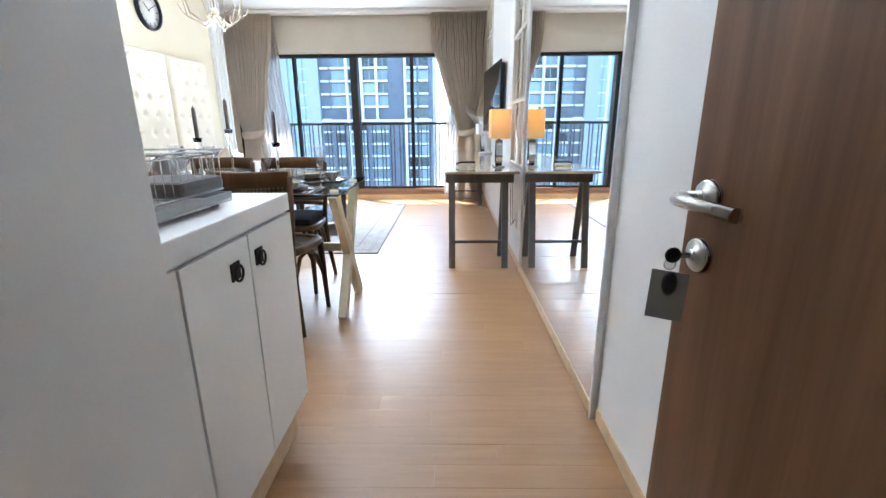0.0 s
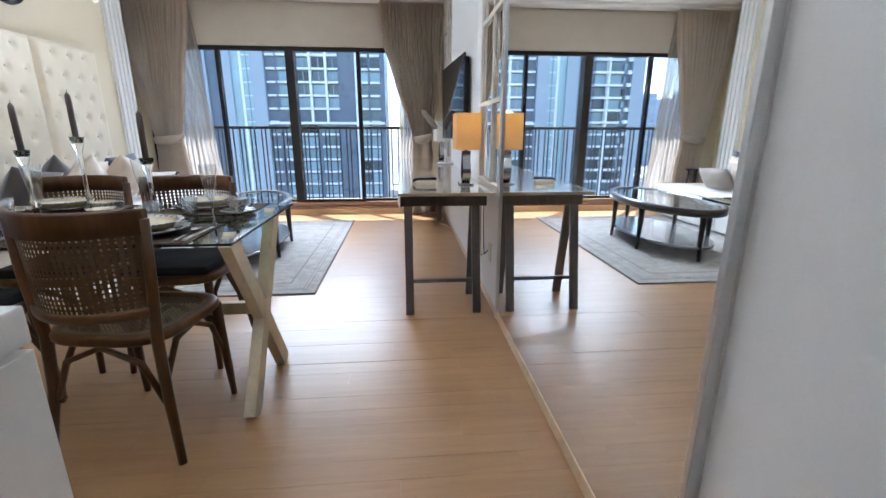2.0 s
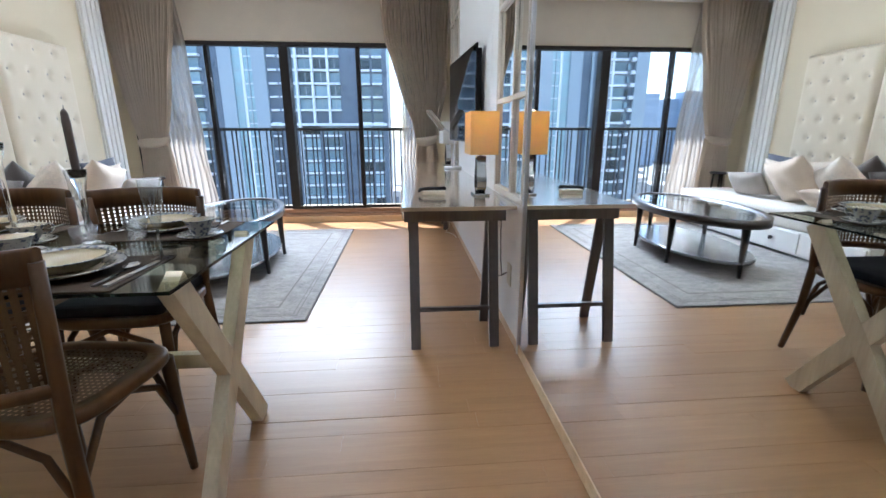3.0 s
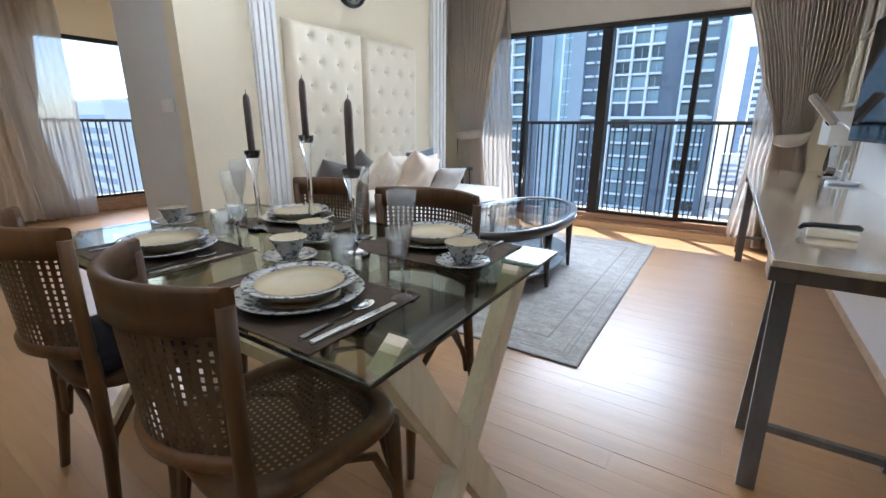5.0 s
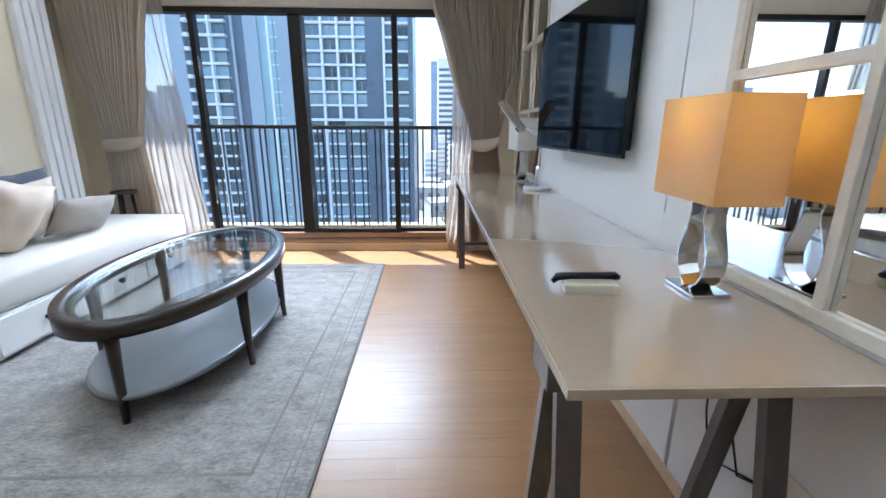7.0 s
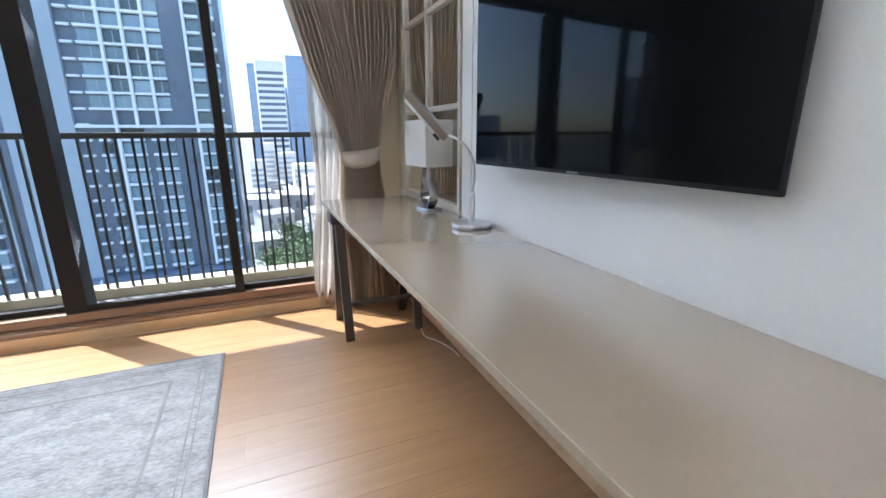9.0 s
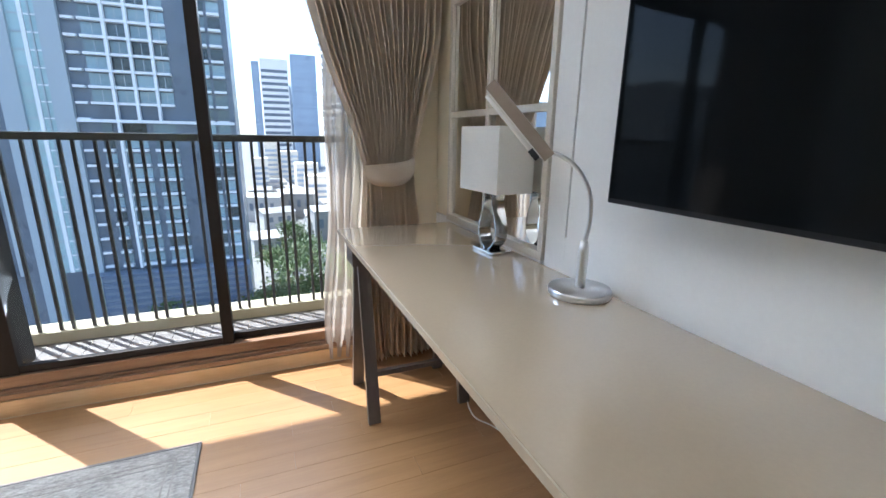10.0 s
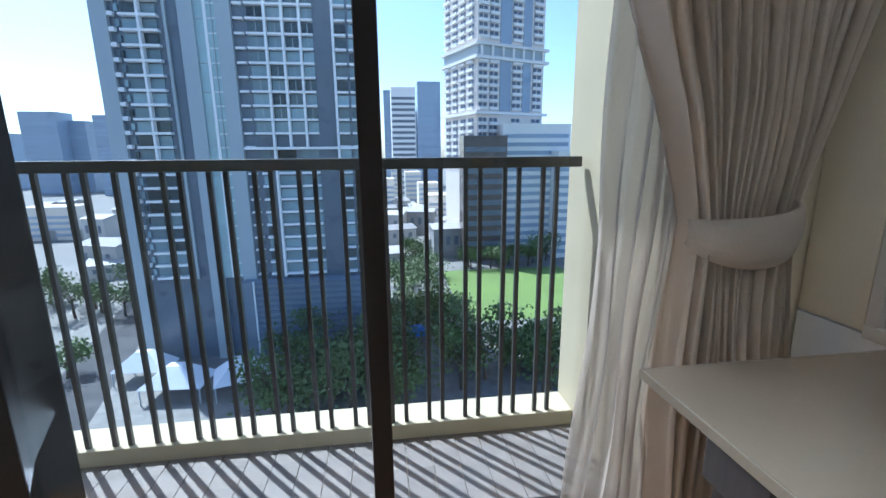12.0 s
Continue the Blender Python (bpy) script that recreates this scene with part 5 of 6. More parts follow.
part("tube_socket", beam(bmesh.new(), low + axis * 0.014 + below * 0.026, low + axis * 0.045 + below * 0.026, 0.022, 0.016, side), M["black"], head, "black socket")
ph = thing("cordless_handset", "black telephone handset lying on a cream box", "telephone", at=(0.590, 3.785, 0.7605), turn=-4)
part("handset", tube(bmesh.new(), [(-0.075, 0.010, 0.016), (-0.064, 0.008, 0.030), (-0.035, 0.0, 0.036), (0.035, 0.0, 0.037), (0.070, 0.0, 0.038), (0.082, 0.0, 0.033)], [0.009, 0.014, 0.012, 0.012, 0.015, 0.010], 12, 0.7), M["black"], ph)
part("box", boxed(-0.055, 0.075, -0.036, 0.016, 0.0, 0.024, 0.005), M["cream_plastic"], ph, "cream plastic body")
cord = thing("power_cable", "thin white power cable trailing on the floor under the desk", "cable")
part("cord", tube(bmesh.new(), rounded([(0.955, 6.46, 0.70), (0.955, 6.46, 0.30), (0.95, 6.42, 0.03), (0.93, 6.33, 0.004), (0.895, 6.22, 0.004), (0.89, 6.14, 0.004), (0.93, 6.07, 0.004), (0.965, 5.96, 0.004), (0.97, 5.86, 0.004)]), 0.0035, 6), M["white"], cord)

for k, y in enumerate((3.72, 3.83)):
    c = thing("power_cable", "thin dark cable hanging below the desk against the wall", "cable", "hanging cables")
    part("cord", tube(bmesh.new(), [(0.985, y, 0.73), (0.984, y + 0.006, 0.55), (0.986, y - 0.01, 0.38), (0.984, y - 0.05, 0.30 - 0.04 * k), (0.984, 3.55, 0.36)], 0.003, 6), M["black"], c)

# ---- wall clock and hanging lamp ----
ck = thing("wall_clock", "round clock with a pale face and black rim", "clock", at=(LEFT, 4.87, 2.225))
part("rim", lathe(bmesh.new(), [(0.165, 0.0), (0.185, 0.0), (0.19, 0.015), (0.185, 0.035), (0.17, 0.04), (0.165, 0.02)], 48, closed=True), M["black"], ck).matrix_basis = pose(0, 0, 0, 0, 90, 0)
part("face", lathe(bmesh.new(), [(0.0, 0.002), (0.166, 0.002), (0.166, 0.012), (0.0, 0.012)], 48), M["face"], ck).matrix_basis = pose(0, 0, 0, 0, 90, 0)
for k in range(12):
    part("mark", boxed(0.0122, 0.0135, -0.005, 0.005, 0.115, 0.148), M["black"], ck).matrix_basis = pose(0, 0, 0, 30 * k, 0, 0)
for a, n, w in ((50, 0.09, 0.010), (-60, 0.13, 0.007)):
    part("pointer", boxed(0.014, 0.0155, -w / 2, w / 2, -0.02, n), M["black"], ck).matrix_basis = pose(0, 0, 0, a, 0, 0)
ch = thing("chandelier", "branching pale ceiling lamp hanging over the dining corner", "lamp", at=(-1.38, 3.86, -0.10))
part("canopy", lathe(bmesh.new(), [(0.0, CEIL - 0.035), (0.05, CEIL - 0.035), (0.06, CEIL + 0.096), (0.0, CEIL + 0.096)], 24), M["antler"], ch)
part("rod", tube(bmesh.new(), [(0, 0, CEIL - 0.03), (0, 0, 2.05)], 0.007, 8), M["antler"], ch)
part("hub", lathe(bmesh.new(), [(0.0, 1.99), (0.025, 2.0), (0.035, 2.04), (0.022, 2.08), (0.0, 2.09)], 20), M["antler"], ch)
for k in range(9):
    a = 2 * math.pi * k / 9
    rnd = random.Random(k)
    r, up = 0.17 + 0.05 * rnd.random(), 0.10 + 0.08 * rnd.random()
    pts = [(0.02 * math.cos(a), 0.02 * math.sin(a), 2.03), (r * 0.5 * math.cos(a + 0.1), r * 0.5 * math.sin(a + 0.1), 1.95 + 0.03 * rnd.random()), (r * 0.95 * math.cos(a), r * 0.95 * math.sin(a), 1.97 + up * 0.3), (r * 1.1 * math.cos(a - 0.1), r * 1.1 * math.sin(a - 0.1), 1.99 + up)]
    br = part("branch", tube(bmesh.new(), pts, [0.010, 0.009, 0.007, 0.003], 7), M["antler"], ch)
    tip = Vector(pts[2])
    part("twig", tube(bmesh.new(), [tip, tip + Vector((0.05 * math.cos(a + 0.9), 0.05 * math.sin(a + 0.9), 0.03)), tip + Vector((0.07 * math.cos(a + 0.7), 0.07 * math.sin(a + 0.7), 0.08))], [0.006, 0.004, 0.002], 6), M["antler"], br)

# ---- outside: the city far below ----
GROUND = -42.0
O = dict(
    ground=material("city ground", (0.20, 0.195, 0.18), 0.9, vary=0.45, scale=0.03, fine=0.6, bump=0.0),
    asphalt=material("asphalt", (0.055, 0.055, 0.058), 0.85, vary=0.2, scale=0.2, fine=4, bump=0.0),
    lawn=material("lawn", (0.15, 0.22, 0.055), 0.95, vary=0.35, scale=0.08, fine=1.5, bump=0.0),
    leaf=material("leaves", (0.095, 0.14, 0.04), 0.6, vary=0.4, scale=0.5, fine=6, bump=0.0, spread=0.5),
    bark=material("bark", (0.10, 0.075, 0.055), 0.9, vary=0.2, fine=20, bump=0.1),
    slate=material("slate blue cladding", (0.20, 0.235, 0.28), 0.45, vary=0.12, scale=0.1, fine=2, bump=0.0),
    dark=material("dark recess", (0.145, 0.170, 0.205), 0.3, vary=0.25, scale=0.2, fine=2, bump=0.0),
    slab=material("pale balcony concrete", (0.86, 0.85, 0.83), 0.7, vary=0.1, scale=0.3, fine=4, bump=0.0),
    grey=material("grey concrete pier", (0.42, 0.46, 0.475), 0.7, vary=0.1, scale=0.2, fine=3, bump=0.0),
    pane=material("blue tower glass", (0.20, 0.265, 0.285), 0.06, vary=0.6, scale=0.15, fine=3, bump=0.0, spread=1.4),
    teal=material("teal tower glass", (0.34, 0.45, 0.45), 0.12, vary=0.4, scale=0.2, fine=3, bump=0.0, spread=1.0),
    pink=material("pale pink render", (0.84, 0.74, 0.65), 0.75, vary=0.1, scale=0.2, fine=3, bump=0.0),
    brown=material("brown mirrored glass", (0.12, 0.095, 0.085), 0.25, vary=0.3, scale=0.2, fine=2, bump=0.0),
    pale=material("whitewashed render", (0.86, 0.82, 0.77), 0.8, vary=0.12, scale=0.2, fine=3, bump=0.0, spread=0.6),
    cream=material("cream street render", (0.74, 0.68, 0.58), 0.8, vary=0.15, scale=0.2, fine=3, bump=0.0, spread=0.8),
    # pale blue carries the haze of distance in the colour
    far_glass=material("haze-blue far curtain wall", (0.34, 0.40, 0.48), 0.3, vary=0.2, scale=0.05, fine=0.5, bump=0.0, spread=0.5),
    plaster=material("stained house plaster", (0.40, 0.385, 0.36), 0.85, vary=0.2, scale=0.3, fine=3, bump=0.0, spread=1.2),
    roof=material("weathered metal roof", (0.36, 0.345, 0.33), 0.7, vary=0.25, scale=0.3, fine=3, bump=0.0, spread=1.2),
    tent=material("white tent cloth", (0.75, 0.76, 0.78), 0.7, vary=0.05, scale=0.3, fine=3, bump=0.0),
    blue=material("blue tarpaulin", (0.02, 0.14, 0.42), 0.5, vary=0.1, bump=0.0),
    louvre=material("blue-grey louvre", (0.14, 0.175, 0.24), 0.5, vary=0.15, scale=0.2, fine=2, bump=0.0),
)
setting("ground", boxed(-2500, 2500, -400, 3000, GROUND - 1, GROUND), O["ground"], "dusty city ground reaching to the horizon", "ground")
setting("lawn", boxed(20, 66, 112, 164, GROUND, GROUND + 0.05), O["lawn"], "green lawn of a small park", "lawn")
setting("road", beam(bmesh.new(), (-46, 40, GROUND + 0.03), (-120, 320, GROUND + 0.03), 11, 0.06, (1, 0, 0)), O["asphalt"], "straight city street", "road")
setting("road", boxed(-300, 300, 60, 70, GROUND, GROUND + 0.06), O["asphalt"], "city street below the balcony", "road")


def mesh_of(bm, mat, name):
    mesh = bpy.data.meshes.new(name)
    bm.to_mesh(mesh)
    bm.free()
    mesh.materials.append(mat)
    return mesh


def apartment_tower():
    """Dark blue tower: a balcony stack, a glazed shaft between pale piers, a wide window grid and a louvred podium."""
    t = thing("apartment_tower", "tall dark blue apartment tower with pale balcony slabs", "building", at=(0, 100, 0))
    part("wall", boxed(-52.0, -3.2, 0.8, 24, GROUND, 64), O["dark"], t)
    for a, b, out in ((-52.3, -49.4, 0.9), (-37.1, -34.4, 1.1), (-30.5, -27.8, 1.1)):
        part("pier", boxed(a, b, -out + 0.8, 1.2, GROUND, 64), O["grey"], t, "pale blue-grey pier")
    part("glazed_shaft", boxed(-34.4, -30.5, 0.35, 0.79, GROUND + 18, 64), O["teal"], t, "teal glazed shaft")
    part("shaft_rib", boxed(-32.75, -32.2, 0.0, 0.34, GROUND + 18, 64), O["slab"], t)
    part("shaft_rib", boxed(-31.5, -31.3, 0.1, 0.34, GROUND + 18, 64), O["grey"], t)
    part("side_strip", boxed(-39.9, -39.4, 0.2, 0.79, -24, 64), O["grey"], t)
    for x, low in ((-43.9, -24), (-21.7, -24), (-18.5, 2.9), (-15.3, 2.9), (-9.1, -24)):
        part("white_rib", boxed(x - 0.22, x + 0.22, -0.75, 0.5, low, 64), O["slab"], t)
    part("band", boxed(-27.6, -3.4, -0.8, 0.78, 2.45, 2.95), O["slab"], t)
    made = {}
    def piece(name, a, b, y0, z, h, mat, depth):
        k = (round(b - a, 2), h, depth, mat.name)
        if k not in made:
            made[k] = mesh_of(boxed(-(b - a) / 2, (b - a) / 2, 0, depth, 0, h), mat, name)
        share(name, made[k], pose((a + b) / 2, y0, z), t)
    for i in range(-10, 23):
        z = 2.78 + i * 2.64
        up = i >= 1
        # balcony stack beside the edge pier
        for a, b in ((-47.2, -44.12), (-43.68, -40.7)):
            piece("balcony_slab", a, b, -0.7, z, 0.46, O["slab"], 1.4)
            piece("window", a, b - 0.5, 0.6, z + 0.5, 1.9, O["pane"], 0.18)
        piece("balcony_end", -49.3, -48.3, -0.2, z, 0.75, O["slab"], 0.9)
        piece("balcony_end", -48.2, -47.6, 0.3, z + 0.9, 1.2, O["pane"], 0.45)
        # glazed shaft
        piece("shaft_band", -34.2, -32.76, 0.2, z, 0.24, O["grey"], 0.14)
        piece("shaft_band", -32.19, -30.7, 0.2, z, 0.24, O["slab"], 0.14)
        # wide grid
        piece("balcony_end", -27.4, -25.7, -0.3, z, 0.40, O["slab"], 1.0)
        if up:
            for a, b in ((-25.2, -21.92), (-21.48, -18.72), (-18.28, -15.52), (-15.08, -12.9)):
                piece("floor_band", a, b, -0.5, z, 0.40, O["slab"], 1.2)
                piece("window", a + 0.1, b - 0.1, 0.6, z + 0.45, 1.95, O["pane"], 0.18)
                piece("mullion", (a + b) / 2 - 0.06, (a + b) / 2 + 0.06, 0.5, z + 0.45, 1.95, O["grey"], 0.09)
        elif i < 0:
            for a, b in ((-24.6, -23.0), (-21.4, -17.9), (-16.8, -13.2)):
                piece("balcony_slab", a, b, -0.6, z, 0.46, O["slab"], 1.3)
                piece("window", a, b, 0.6, z + 0.55, 1.7, O["pane"], 0.18)
        for a, b in ((-8.85, -6.7), (-6.2, -4.2)):
            piece("balcony_slab", a, b, -0.6, z, 0.40, O["slab"], 1.3)
            piece("window", a, b, 0.6, z + 0.5, 1.8, O["pane"], 0.18)
    pod = part("podium", boxed(-30, -3.0, -3.0, 0.75, GROUND, -24.4), O["slate"], t, "blue-grey louvred podium")
    for i in range(13):
        part("louvre_band", boxed(-27.5, -3.4, -3.3, -3.01, GROUND + 2 + i * 1.25, GROUND + 2.6 + i * 1.25), O["louvre"], pod)
    part("podium_edge", boxed(-27.9, -27.6, -3.4, -2.9, GROUND, -24.2), O["slab"], pod)
    return t


def stepped_tower():
    """Pale pink tower seen on its corner: rows of balconies and windows, glass bays, and two open terraces."""
    t = thing("residential_tower", "pale pink residential tower with rows of balconies", "building", at=(38.8, 190, 0), turn=20)
    long, deep = 34.0, 28.0
    part("wall", boxed(0, long, 0, deep, GROUND, 100), O["pink"], t)
    for z0, z1 in ((17.5, 18.6), (39.0, 40.2), (44.2, 45.2)):
        part("terrace", boxed(-1.6, long + 1.6, -1.6, deep + 1.6, z0, z1), O["pale"], t, "projecting terrace")
    # solid grey block whose colour stands in for the open storey's shade
    part("open_floor", boxed(-0.3, long + 0.3, -0.3, deep + 0.3, 40.3, 44.1), O["grey"], t, "open storey as a grey block, shade in its colour")
    for k in range(7):
        part("column", boxed(1 + k * 5.2, 1.9 + k * 5.2, -1.2, -0.31, 40.2, 44.2), O["pale"], t)
    for a, b in ((10.8, 16.4), (22.4, 26.8)):
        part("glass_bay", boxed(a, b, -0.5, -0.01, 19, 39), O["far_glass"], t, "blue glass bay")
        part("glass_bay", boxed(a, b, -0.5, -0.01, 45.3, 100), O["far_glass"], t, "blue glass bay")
    made = {}
    def piece(name, wide, tall, out, mat, m):
        k = (name, wide)
        if k not in made:
            made[k] = mesh_of(boxed(-wide / 2, wide / 2, -out, -0.005, 0, tall), mat, name)
        share(name, made[k], m, t)
    side = pose(0, deep, 0, 0, 0, -90)  # the long axis of a face laid along the sunny side
    for i in range(33):
        z = -2.0 + i * 3.05
        if 38 < z < 45 or 15.5 < z < 18.7:
            continue
        for mid, wide in ((2.6, 4.4), (7.8, 4.6), (19.4, 5.0), (30.4, 5.4)):
            piece("balcony", wide, 1.15, 1.1, O["pale"], pose(mid, 0, z))
            for s in (-1, 1):
                piece("window", round(wide * 0.4, 2), 1.55, 0.06, O["louvre"], pose(mid + s * wide * 0.24, 0, z + 1.3))
        for mid, wide in ((3.0, 4.8), (9.7, 4.8), (16.4, 4.8), (23.1, 4.8)):
            piece("balcony", wide, 1.15, 1.1, O["pale"], side @ pose(mid, 0, z))
            for s in (-1, 1):
                piece("window", round(wide * 0.4, 2), 1.55, 0.06, O["louvre"], side @ pose(mid + s * wide * 0.24, 0, z + 1.3))
    return t


def block(name, label, x0, x1, y0, y1, top, wall, band, step=3.4, bay=0.0, bay_mat=None):
    """A plain building: walls, a roof slab, and a band of windows on each storey of the side that faces the flat."""
    b = thing(name, label, "building", at=((x0 + x1) / 2, y0, GROUND))
    w = (x1 - x0) / 2
    part("wall", boxed(-w, w, 0, y1 - y0, 0, top - GROUND), wall, b)
    part("roof", boxed(-w * 1.01, w * 1.01, -0.3, y1 - y0 + 0.3, top - GROUND, top - GROUND + 0.8), wall, b)
    mesh = mesh_of(boxed(-w * 0.94, w * 0.94, -0.12, 0.0, 0, step * 0.48), band, "window_band")
    z = 2.0
    while z < top - GROUND - step:
        share("window_band", mesh, pose(0, 0, z), b)
        z += step
    return b


apartment_tower()
stepped_tower()
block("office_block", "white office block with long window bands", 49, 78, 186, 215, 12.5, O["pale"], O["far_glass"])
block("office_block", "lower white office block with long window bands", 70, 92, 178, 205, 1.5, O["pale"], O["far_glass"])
block("office_block", "brown mirrored office block", 31, 48.5, 178, 188, 7.5, O["brown"], O["dark"], 4.2)
# far glass towers: haze is put into their pale blue colour
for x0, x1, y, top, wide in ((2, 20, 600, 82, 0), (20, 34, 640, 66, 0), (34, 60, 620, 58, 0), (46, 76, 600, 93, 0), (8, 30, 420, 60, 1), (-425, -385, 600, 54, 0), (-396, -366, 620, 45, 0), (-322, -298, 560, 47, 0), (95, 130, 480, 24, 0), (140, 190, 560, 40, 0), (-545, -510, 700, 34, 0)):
    block("high_rise", "distant pale tower with window rows" if wide else "distant glass high-rise in haze-blue tone", x0, x1, y, y + 30, top, O["pale"] if wide else O["far_glass"], O["dark"] if wide else O["far_glass"], 5.0)
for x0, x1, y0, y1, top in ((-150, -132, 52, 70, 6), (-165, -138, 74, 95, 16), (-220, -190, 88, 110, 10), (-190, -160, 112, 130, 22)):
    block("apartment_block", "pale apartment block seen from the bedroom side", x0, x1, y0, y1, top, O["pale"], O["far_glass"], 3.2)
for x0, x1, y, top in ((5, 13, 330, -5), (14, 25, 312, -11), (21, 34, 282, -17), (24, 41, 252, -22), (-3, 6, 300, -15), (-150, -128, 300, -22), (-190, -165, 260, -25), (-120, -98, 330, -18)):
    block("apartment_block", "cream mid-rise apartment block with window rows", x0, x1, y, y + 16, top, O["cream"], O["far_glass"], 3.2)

rng = random.Random(5)
def house(x, y, w, d, h, turn, mat):
    b = thing("house", "low city house with a weathered metal roof", "house", "low houses", at=(x, y, GROUND), turn=turn)
    part("wall", boxed(-w / 2, w / 2, -d / 2, d / 2, 0, h), O["plaster"], b)
    bm = bmesh.new()
    v = [bm.verts.new(p) for p in ((-w / 2 - 0.5, -d / 2 - 0.5, h), (w / 2 + 0.5, -d / 2 - 0.5, h), (w / 2 + 0.5, d / 2 + 0.5, h), (-w / 2 - 0.5, d / 2 + 0.5, h), (-w / 2 - 0.5, 0, h + 1.6), (w / 2 + 0.5, 0, h + 1.6))]
    for f in ((0, 1, 5, 4), (2, 3, 4, 5), (1, 2, 5), (3, 0, 4), (3, 2, 1, 0)):
        bm.faces.new([v[i] for i in f])
    part("roof", bm, mat, b)
    for s in (-1, 0, 1):
        part("window", boxed(s * w * 0.28 - 0.9, s * w * 0.28 + 0.9, -d / 2 - 0.06, -d / 2, h * 0.45, h * 0.75), O["dark"], b)
for i in range(34):
    house(rng.uniform(0, 62), rng.uniform(168, 330), rng.uniform(9, 18), rng.uniform(8, 14), rng.uniform(5, 13), rng.uniform(-20, 20), O["roof"])
for i in range(46):
    x, y = rng.uniform(-330, -62), rng.uniform(120, 420)
    house(x, y, rng.uniform(10, 22), rng.uniform(9, 16), rng.uniform(5, 14), rng.uniform(-25, 25), O["roof"])
for x, y, w, d in ((-39, 85, 11, 7), (-28, 86, 10, 8), (-48, 92, 10, 6)):
    tent = thing("tent", "large white tent with a ridged roof", "tent", "white tents", at=(x, y, GROUND), turn=rng.uniform(-20, 20))
    part("canopy", beam(bmesh.new(), (0, 0, 3.0), (0, 0, 6.2), w, d, (1, 0, 0), 0.25), O["tent"], tent)
    for sx in (-1, 1):
        for sy in (-1, 1):
            part("pole", tube(bmesh.new(), [(sx * w * 0.47, sy * d * 0.47, 0), (sx * w * 0.47, sy * d * 0.47, 3.05)], 0.12, 6), O["grey"], tent)
tarp = thing("tarpaulin", "bright blue tarpaulin roof among the trees", "tarpaulin", at=(5.9, 100, GROUND))
part("sheet", beam(bmesh.new(), (0, 0, 3.2), (0, 0, 4.6), 5, 5, (1, 0, 0), 0.5), O["blue"], tarp)
part("post", tube(bmesh.new(), [(0, 0, 0), (0, 0, 3.4)], 0.15, 6), O["grey"], tarp)


def tree(seed, tall, spread):
    """A tapered trunk with limbs, and a crown of many small leaf clumps with gaps between."""
    r = random.Random(seed)
    t = thing("tree", "broad green city tree with a loose crown", "tree", "trees below")
    bm = tube(bmesh.new(), [(0, 0, 0), (0.15, 0.1, tall * 0.25), (0, 0.2, tall * 0.55)], [0.4, 0.3, 0.18], 7)
    tips = []
    for k in range(7):
        a, up = r.uniform(0, 6.28), r.uniform(0.55, 0.9)
        tip = (math.cos(a) * spread * r.uniform(0.35, 0.75), math.sin(a) * spread * r.uniform(0.35, 0.75), tall * up)
        tips.append(tip)
        tube(bm, [(0, 0.1, tall * r.uniform(0.3, 0.5)), (tip[0] * 0.5, tip[1] * 0.5, tall * up * 0.8), tip], [0.16, 0.10, 0.04], 5)
    part("trunk", bm, O["bark"], t)
    verts, faces = [], []
    for k in range(520):
        c = Vector(tips[r.randrange(7)]) + Vector((r.gauss(0, 1), r.gauss(0, 1), r.gauss(0.1, 0.6))) * spread * 0.27
        u = Vector((r.gauss(0, 1), r.gauss(0, 1), r.gauss(0, 1))).normalized()
        w = u.orthogonal().normalized()
        s = r.uniform(0.25, 0.55)
        n = len(verts)
        verts += [c + u * s, c + w * s * 0.6, c - u * s, c - w * s * 0.6 + u.cross(w) * s * 0.4]
        faces += [(n, n + 1, n + 2), (n, n + 2, n + 3)]
    mesh = bpy.data.meshes.new("crown")
    mesh.from_pydata([tuple(v) for v in verts], [], faces)
    mesh.materials.append(O["leaf"])
    crown = new("crown", mesh)
    crown.parent = t
    return t
kinds = [tree(1, 9, 5), tree(2, 12, 6), tree(3, 7, 4.2)]
spots = [(rng.uniform(-2, 26), rng.uniform(76, 116)) for _ in range(44)] + [(rng.uniform(-30, -2), rng.uniform(74, 93)) for _ in range(20)] + [(rng.uniform(18, 70), rng.uniform(72, 90)) for _ in range(24)] + [(rng.uniform(10, 66), rng.uniform(160, 178)) for _ in range(14)] + [(rng.uniform(-120, -58), rng.uniform(84, 150)) for _ in range(26)] + [(rng.uniform(0, 18), rng.uniform(118, 170)) for _ in range(10)]
spots += [(rng.uniform(-22, 2), rng.uniform(73, 84)) for _ in range(16)]
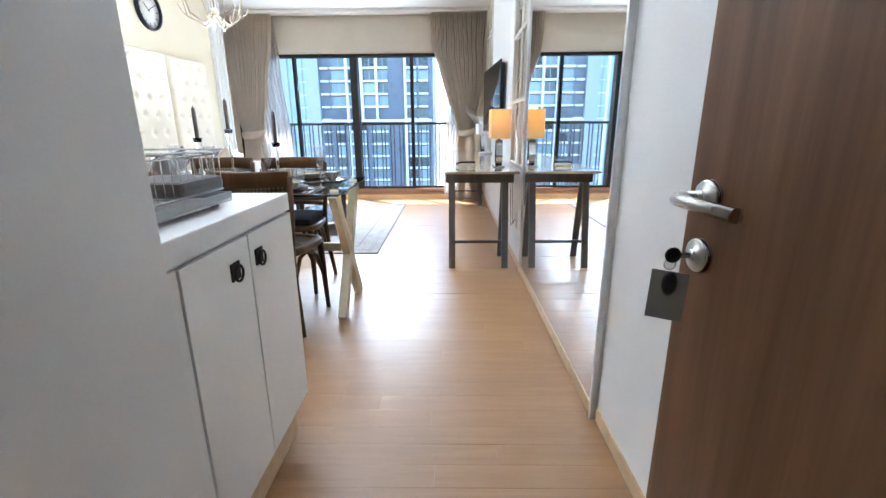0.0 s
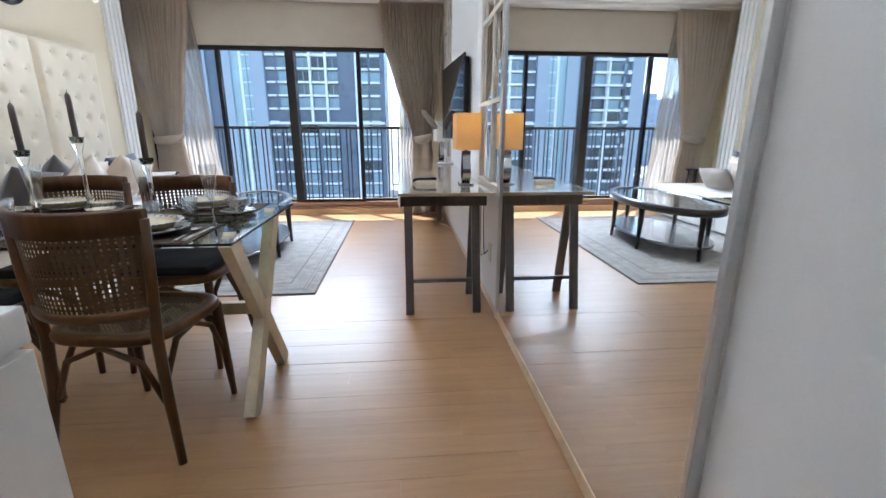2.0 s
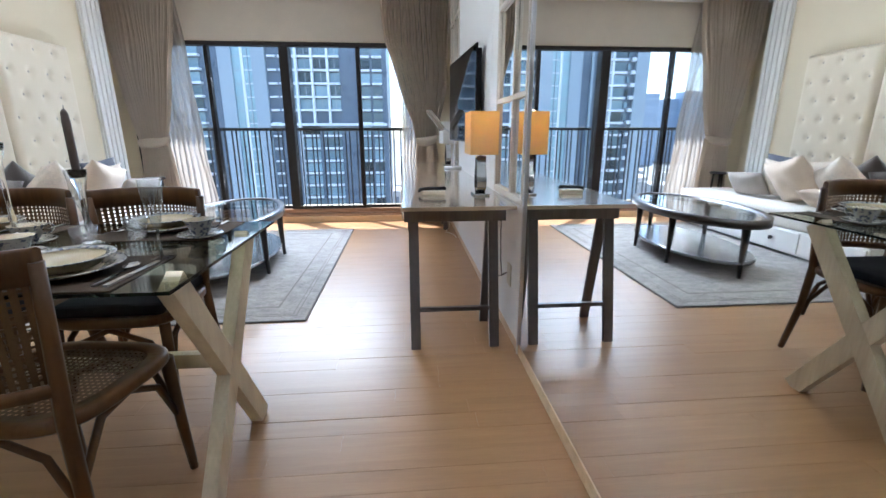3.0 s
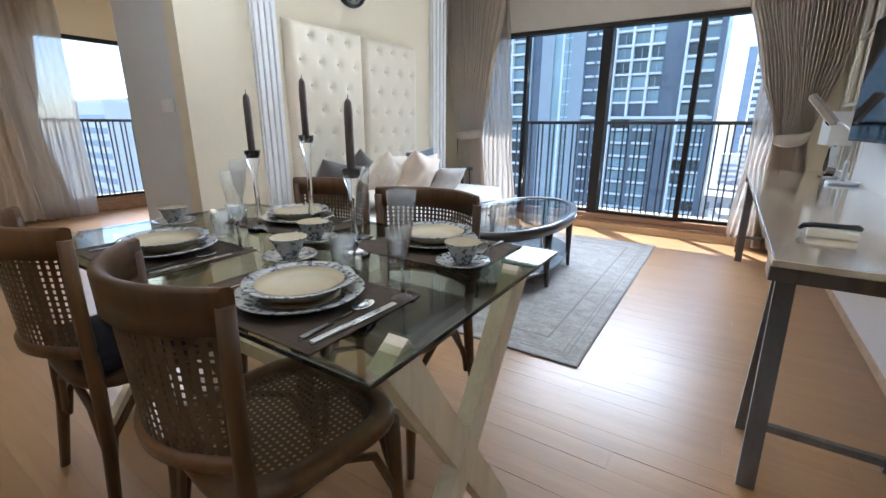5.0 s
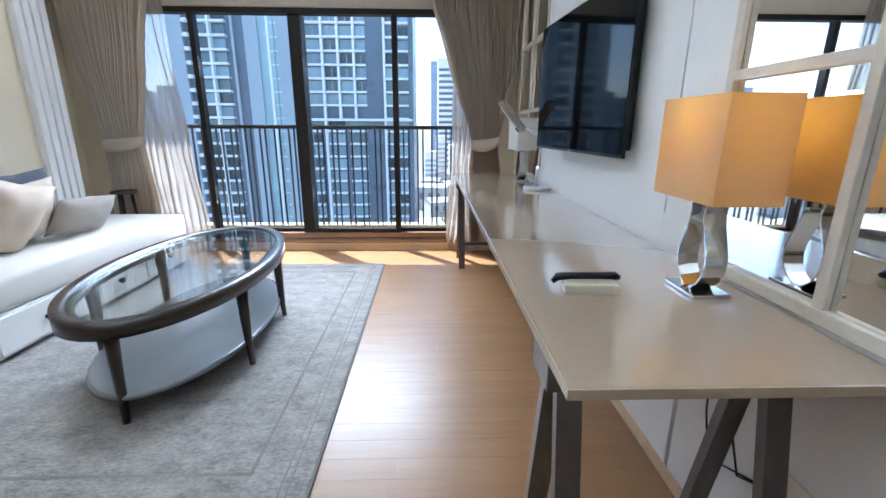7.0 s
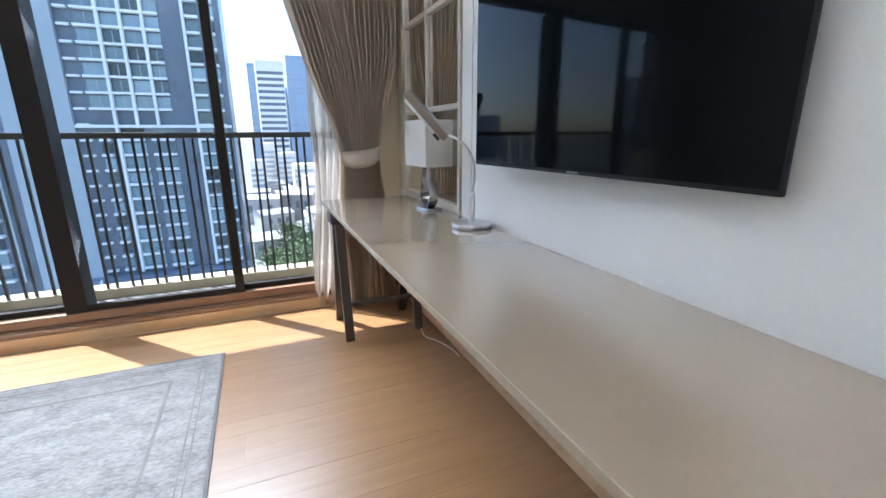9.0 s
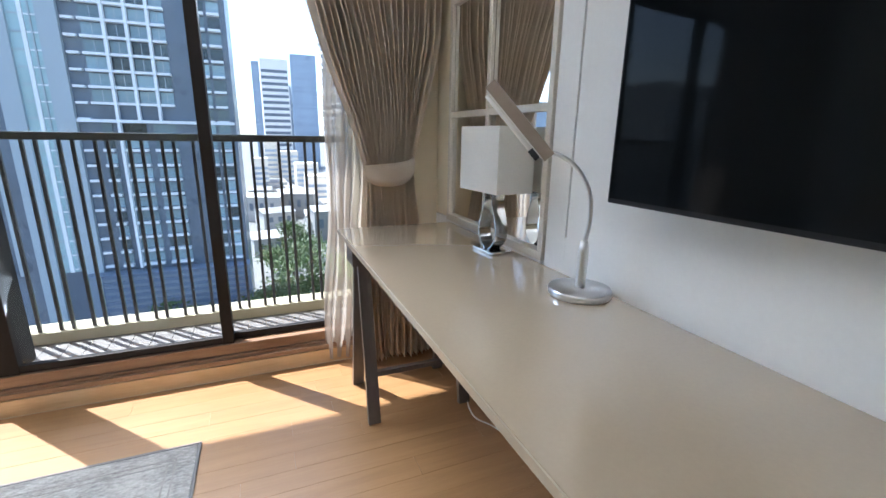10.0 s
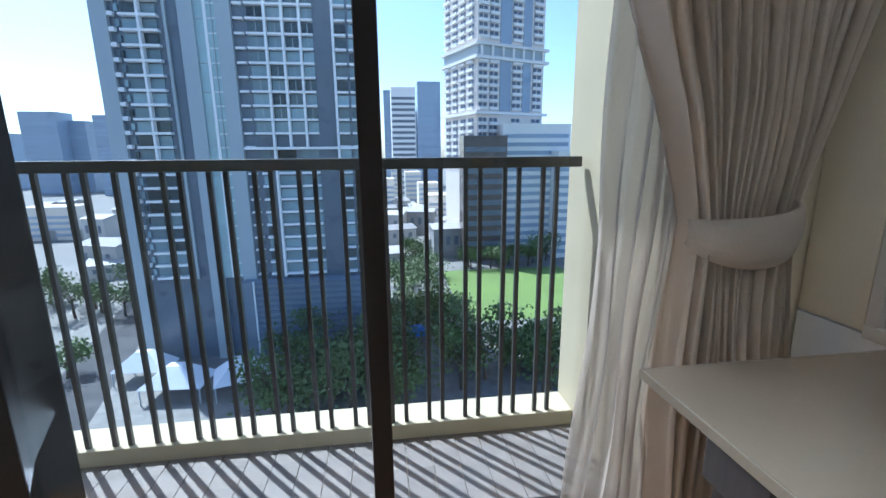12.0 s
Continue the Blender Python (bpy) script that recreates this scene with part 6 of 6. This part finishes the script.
spots = [(x, y) for x, y in spots if not (-50 < x < -22 and 70 < y < 97) and not (2 < x < 10 and 66 < y < 104) and not (16 < x < 70 and 92 < y < 150)]
for i, (x, y) in enumerate(spots):
    m = pose(x, y, GROUND, 0, 0, rng.uniform(0, 360))
    if i < 3:
        kinds[i].matrix_basis = m
    else:
        copy_thing(kinds[i % 3], m)

# ---- balcony tiles and floor boards ----
tile = mesh_of(boxed(-0.0485, 0.0485, -0.0485, 0.0485, 0.0, 0.008), M["tile"], "tile")
count = 0
for i in range(40):
    for j in range(5):
        share("tile", tile, pose(0.78 - 0.05 - i * 0.1, 7.065 + 0.045 + j * 0.0985 * 0.99, 0.028), balcony)
wide, lengths = 0.0965, {}
rnd = random.Random(11)
joined = bmesh.new()
y = -1.6
while y < 6.86 - 0.02:
    top = min(y + wide, 6.86)
    x = 1.04 - rnd.uniform(0.1, 1.1)
    edges = [1.04 if y < 1.5 else 1.0]
    while x > -6.5:
        edges.append(x)
        x -= rnd.choice((0.9, 1.05, 1.2))
    edges.append(-6.5)
    for b, a in zip(edges, edges[1:]):
        if b - a < 0.01:
            continue
        lift = rnd.uniform(-0.0003, 0.0003)
        if -0.35 < (a + b) / 2 < 0.75 and 2.5 < y < 3.6:
            lift = rnd.uniform(-0.0009, 0.0007)
        if b > -1.9 and 1.0 < y < 6.9 and count < 300:
            k = (round(b - a, 3), round(top - y, 3))
            if k not in lengths:
                bm = boxed(-(b - a) / 2 + 0.00015, (b - a) / 2 - 0.00015, -(top - y) / 2 + 0.00015, (top - y) / 2 - 0.00015, -0.012, 0.0)
                bmesh.ops.bevel(bm, geom=[e for e in bm.edges if all(v.co.z > -0.001 for v in e.verts)], offset=0.0005, segments=1, affect="EDGES")
                lengths[k] = mesh_of(bm, M["plank"], "plank")
            share("plank", lengths[k], pose((a + b) / 2, (y + top) / 2, lift), floor)
            count += 1
        else:
            box(joined, a + 0.00015, b - 0.00015, y + 0.00015, top - 0.00015, -0.012, lift)
    y += wide
part("plank_field", joined, M["plank"], floor)["kind"] = "stuff"
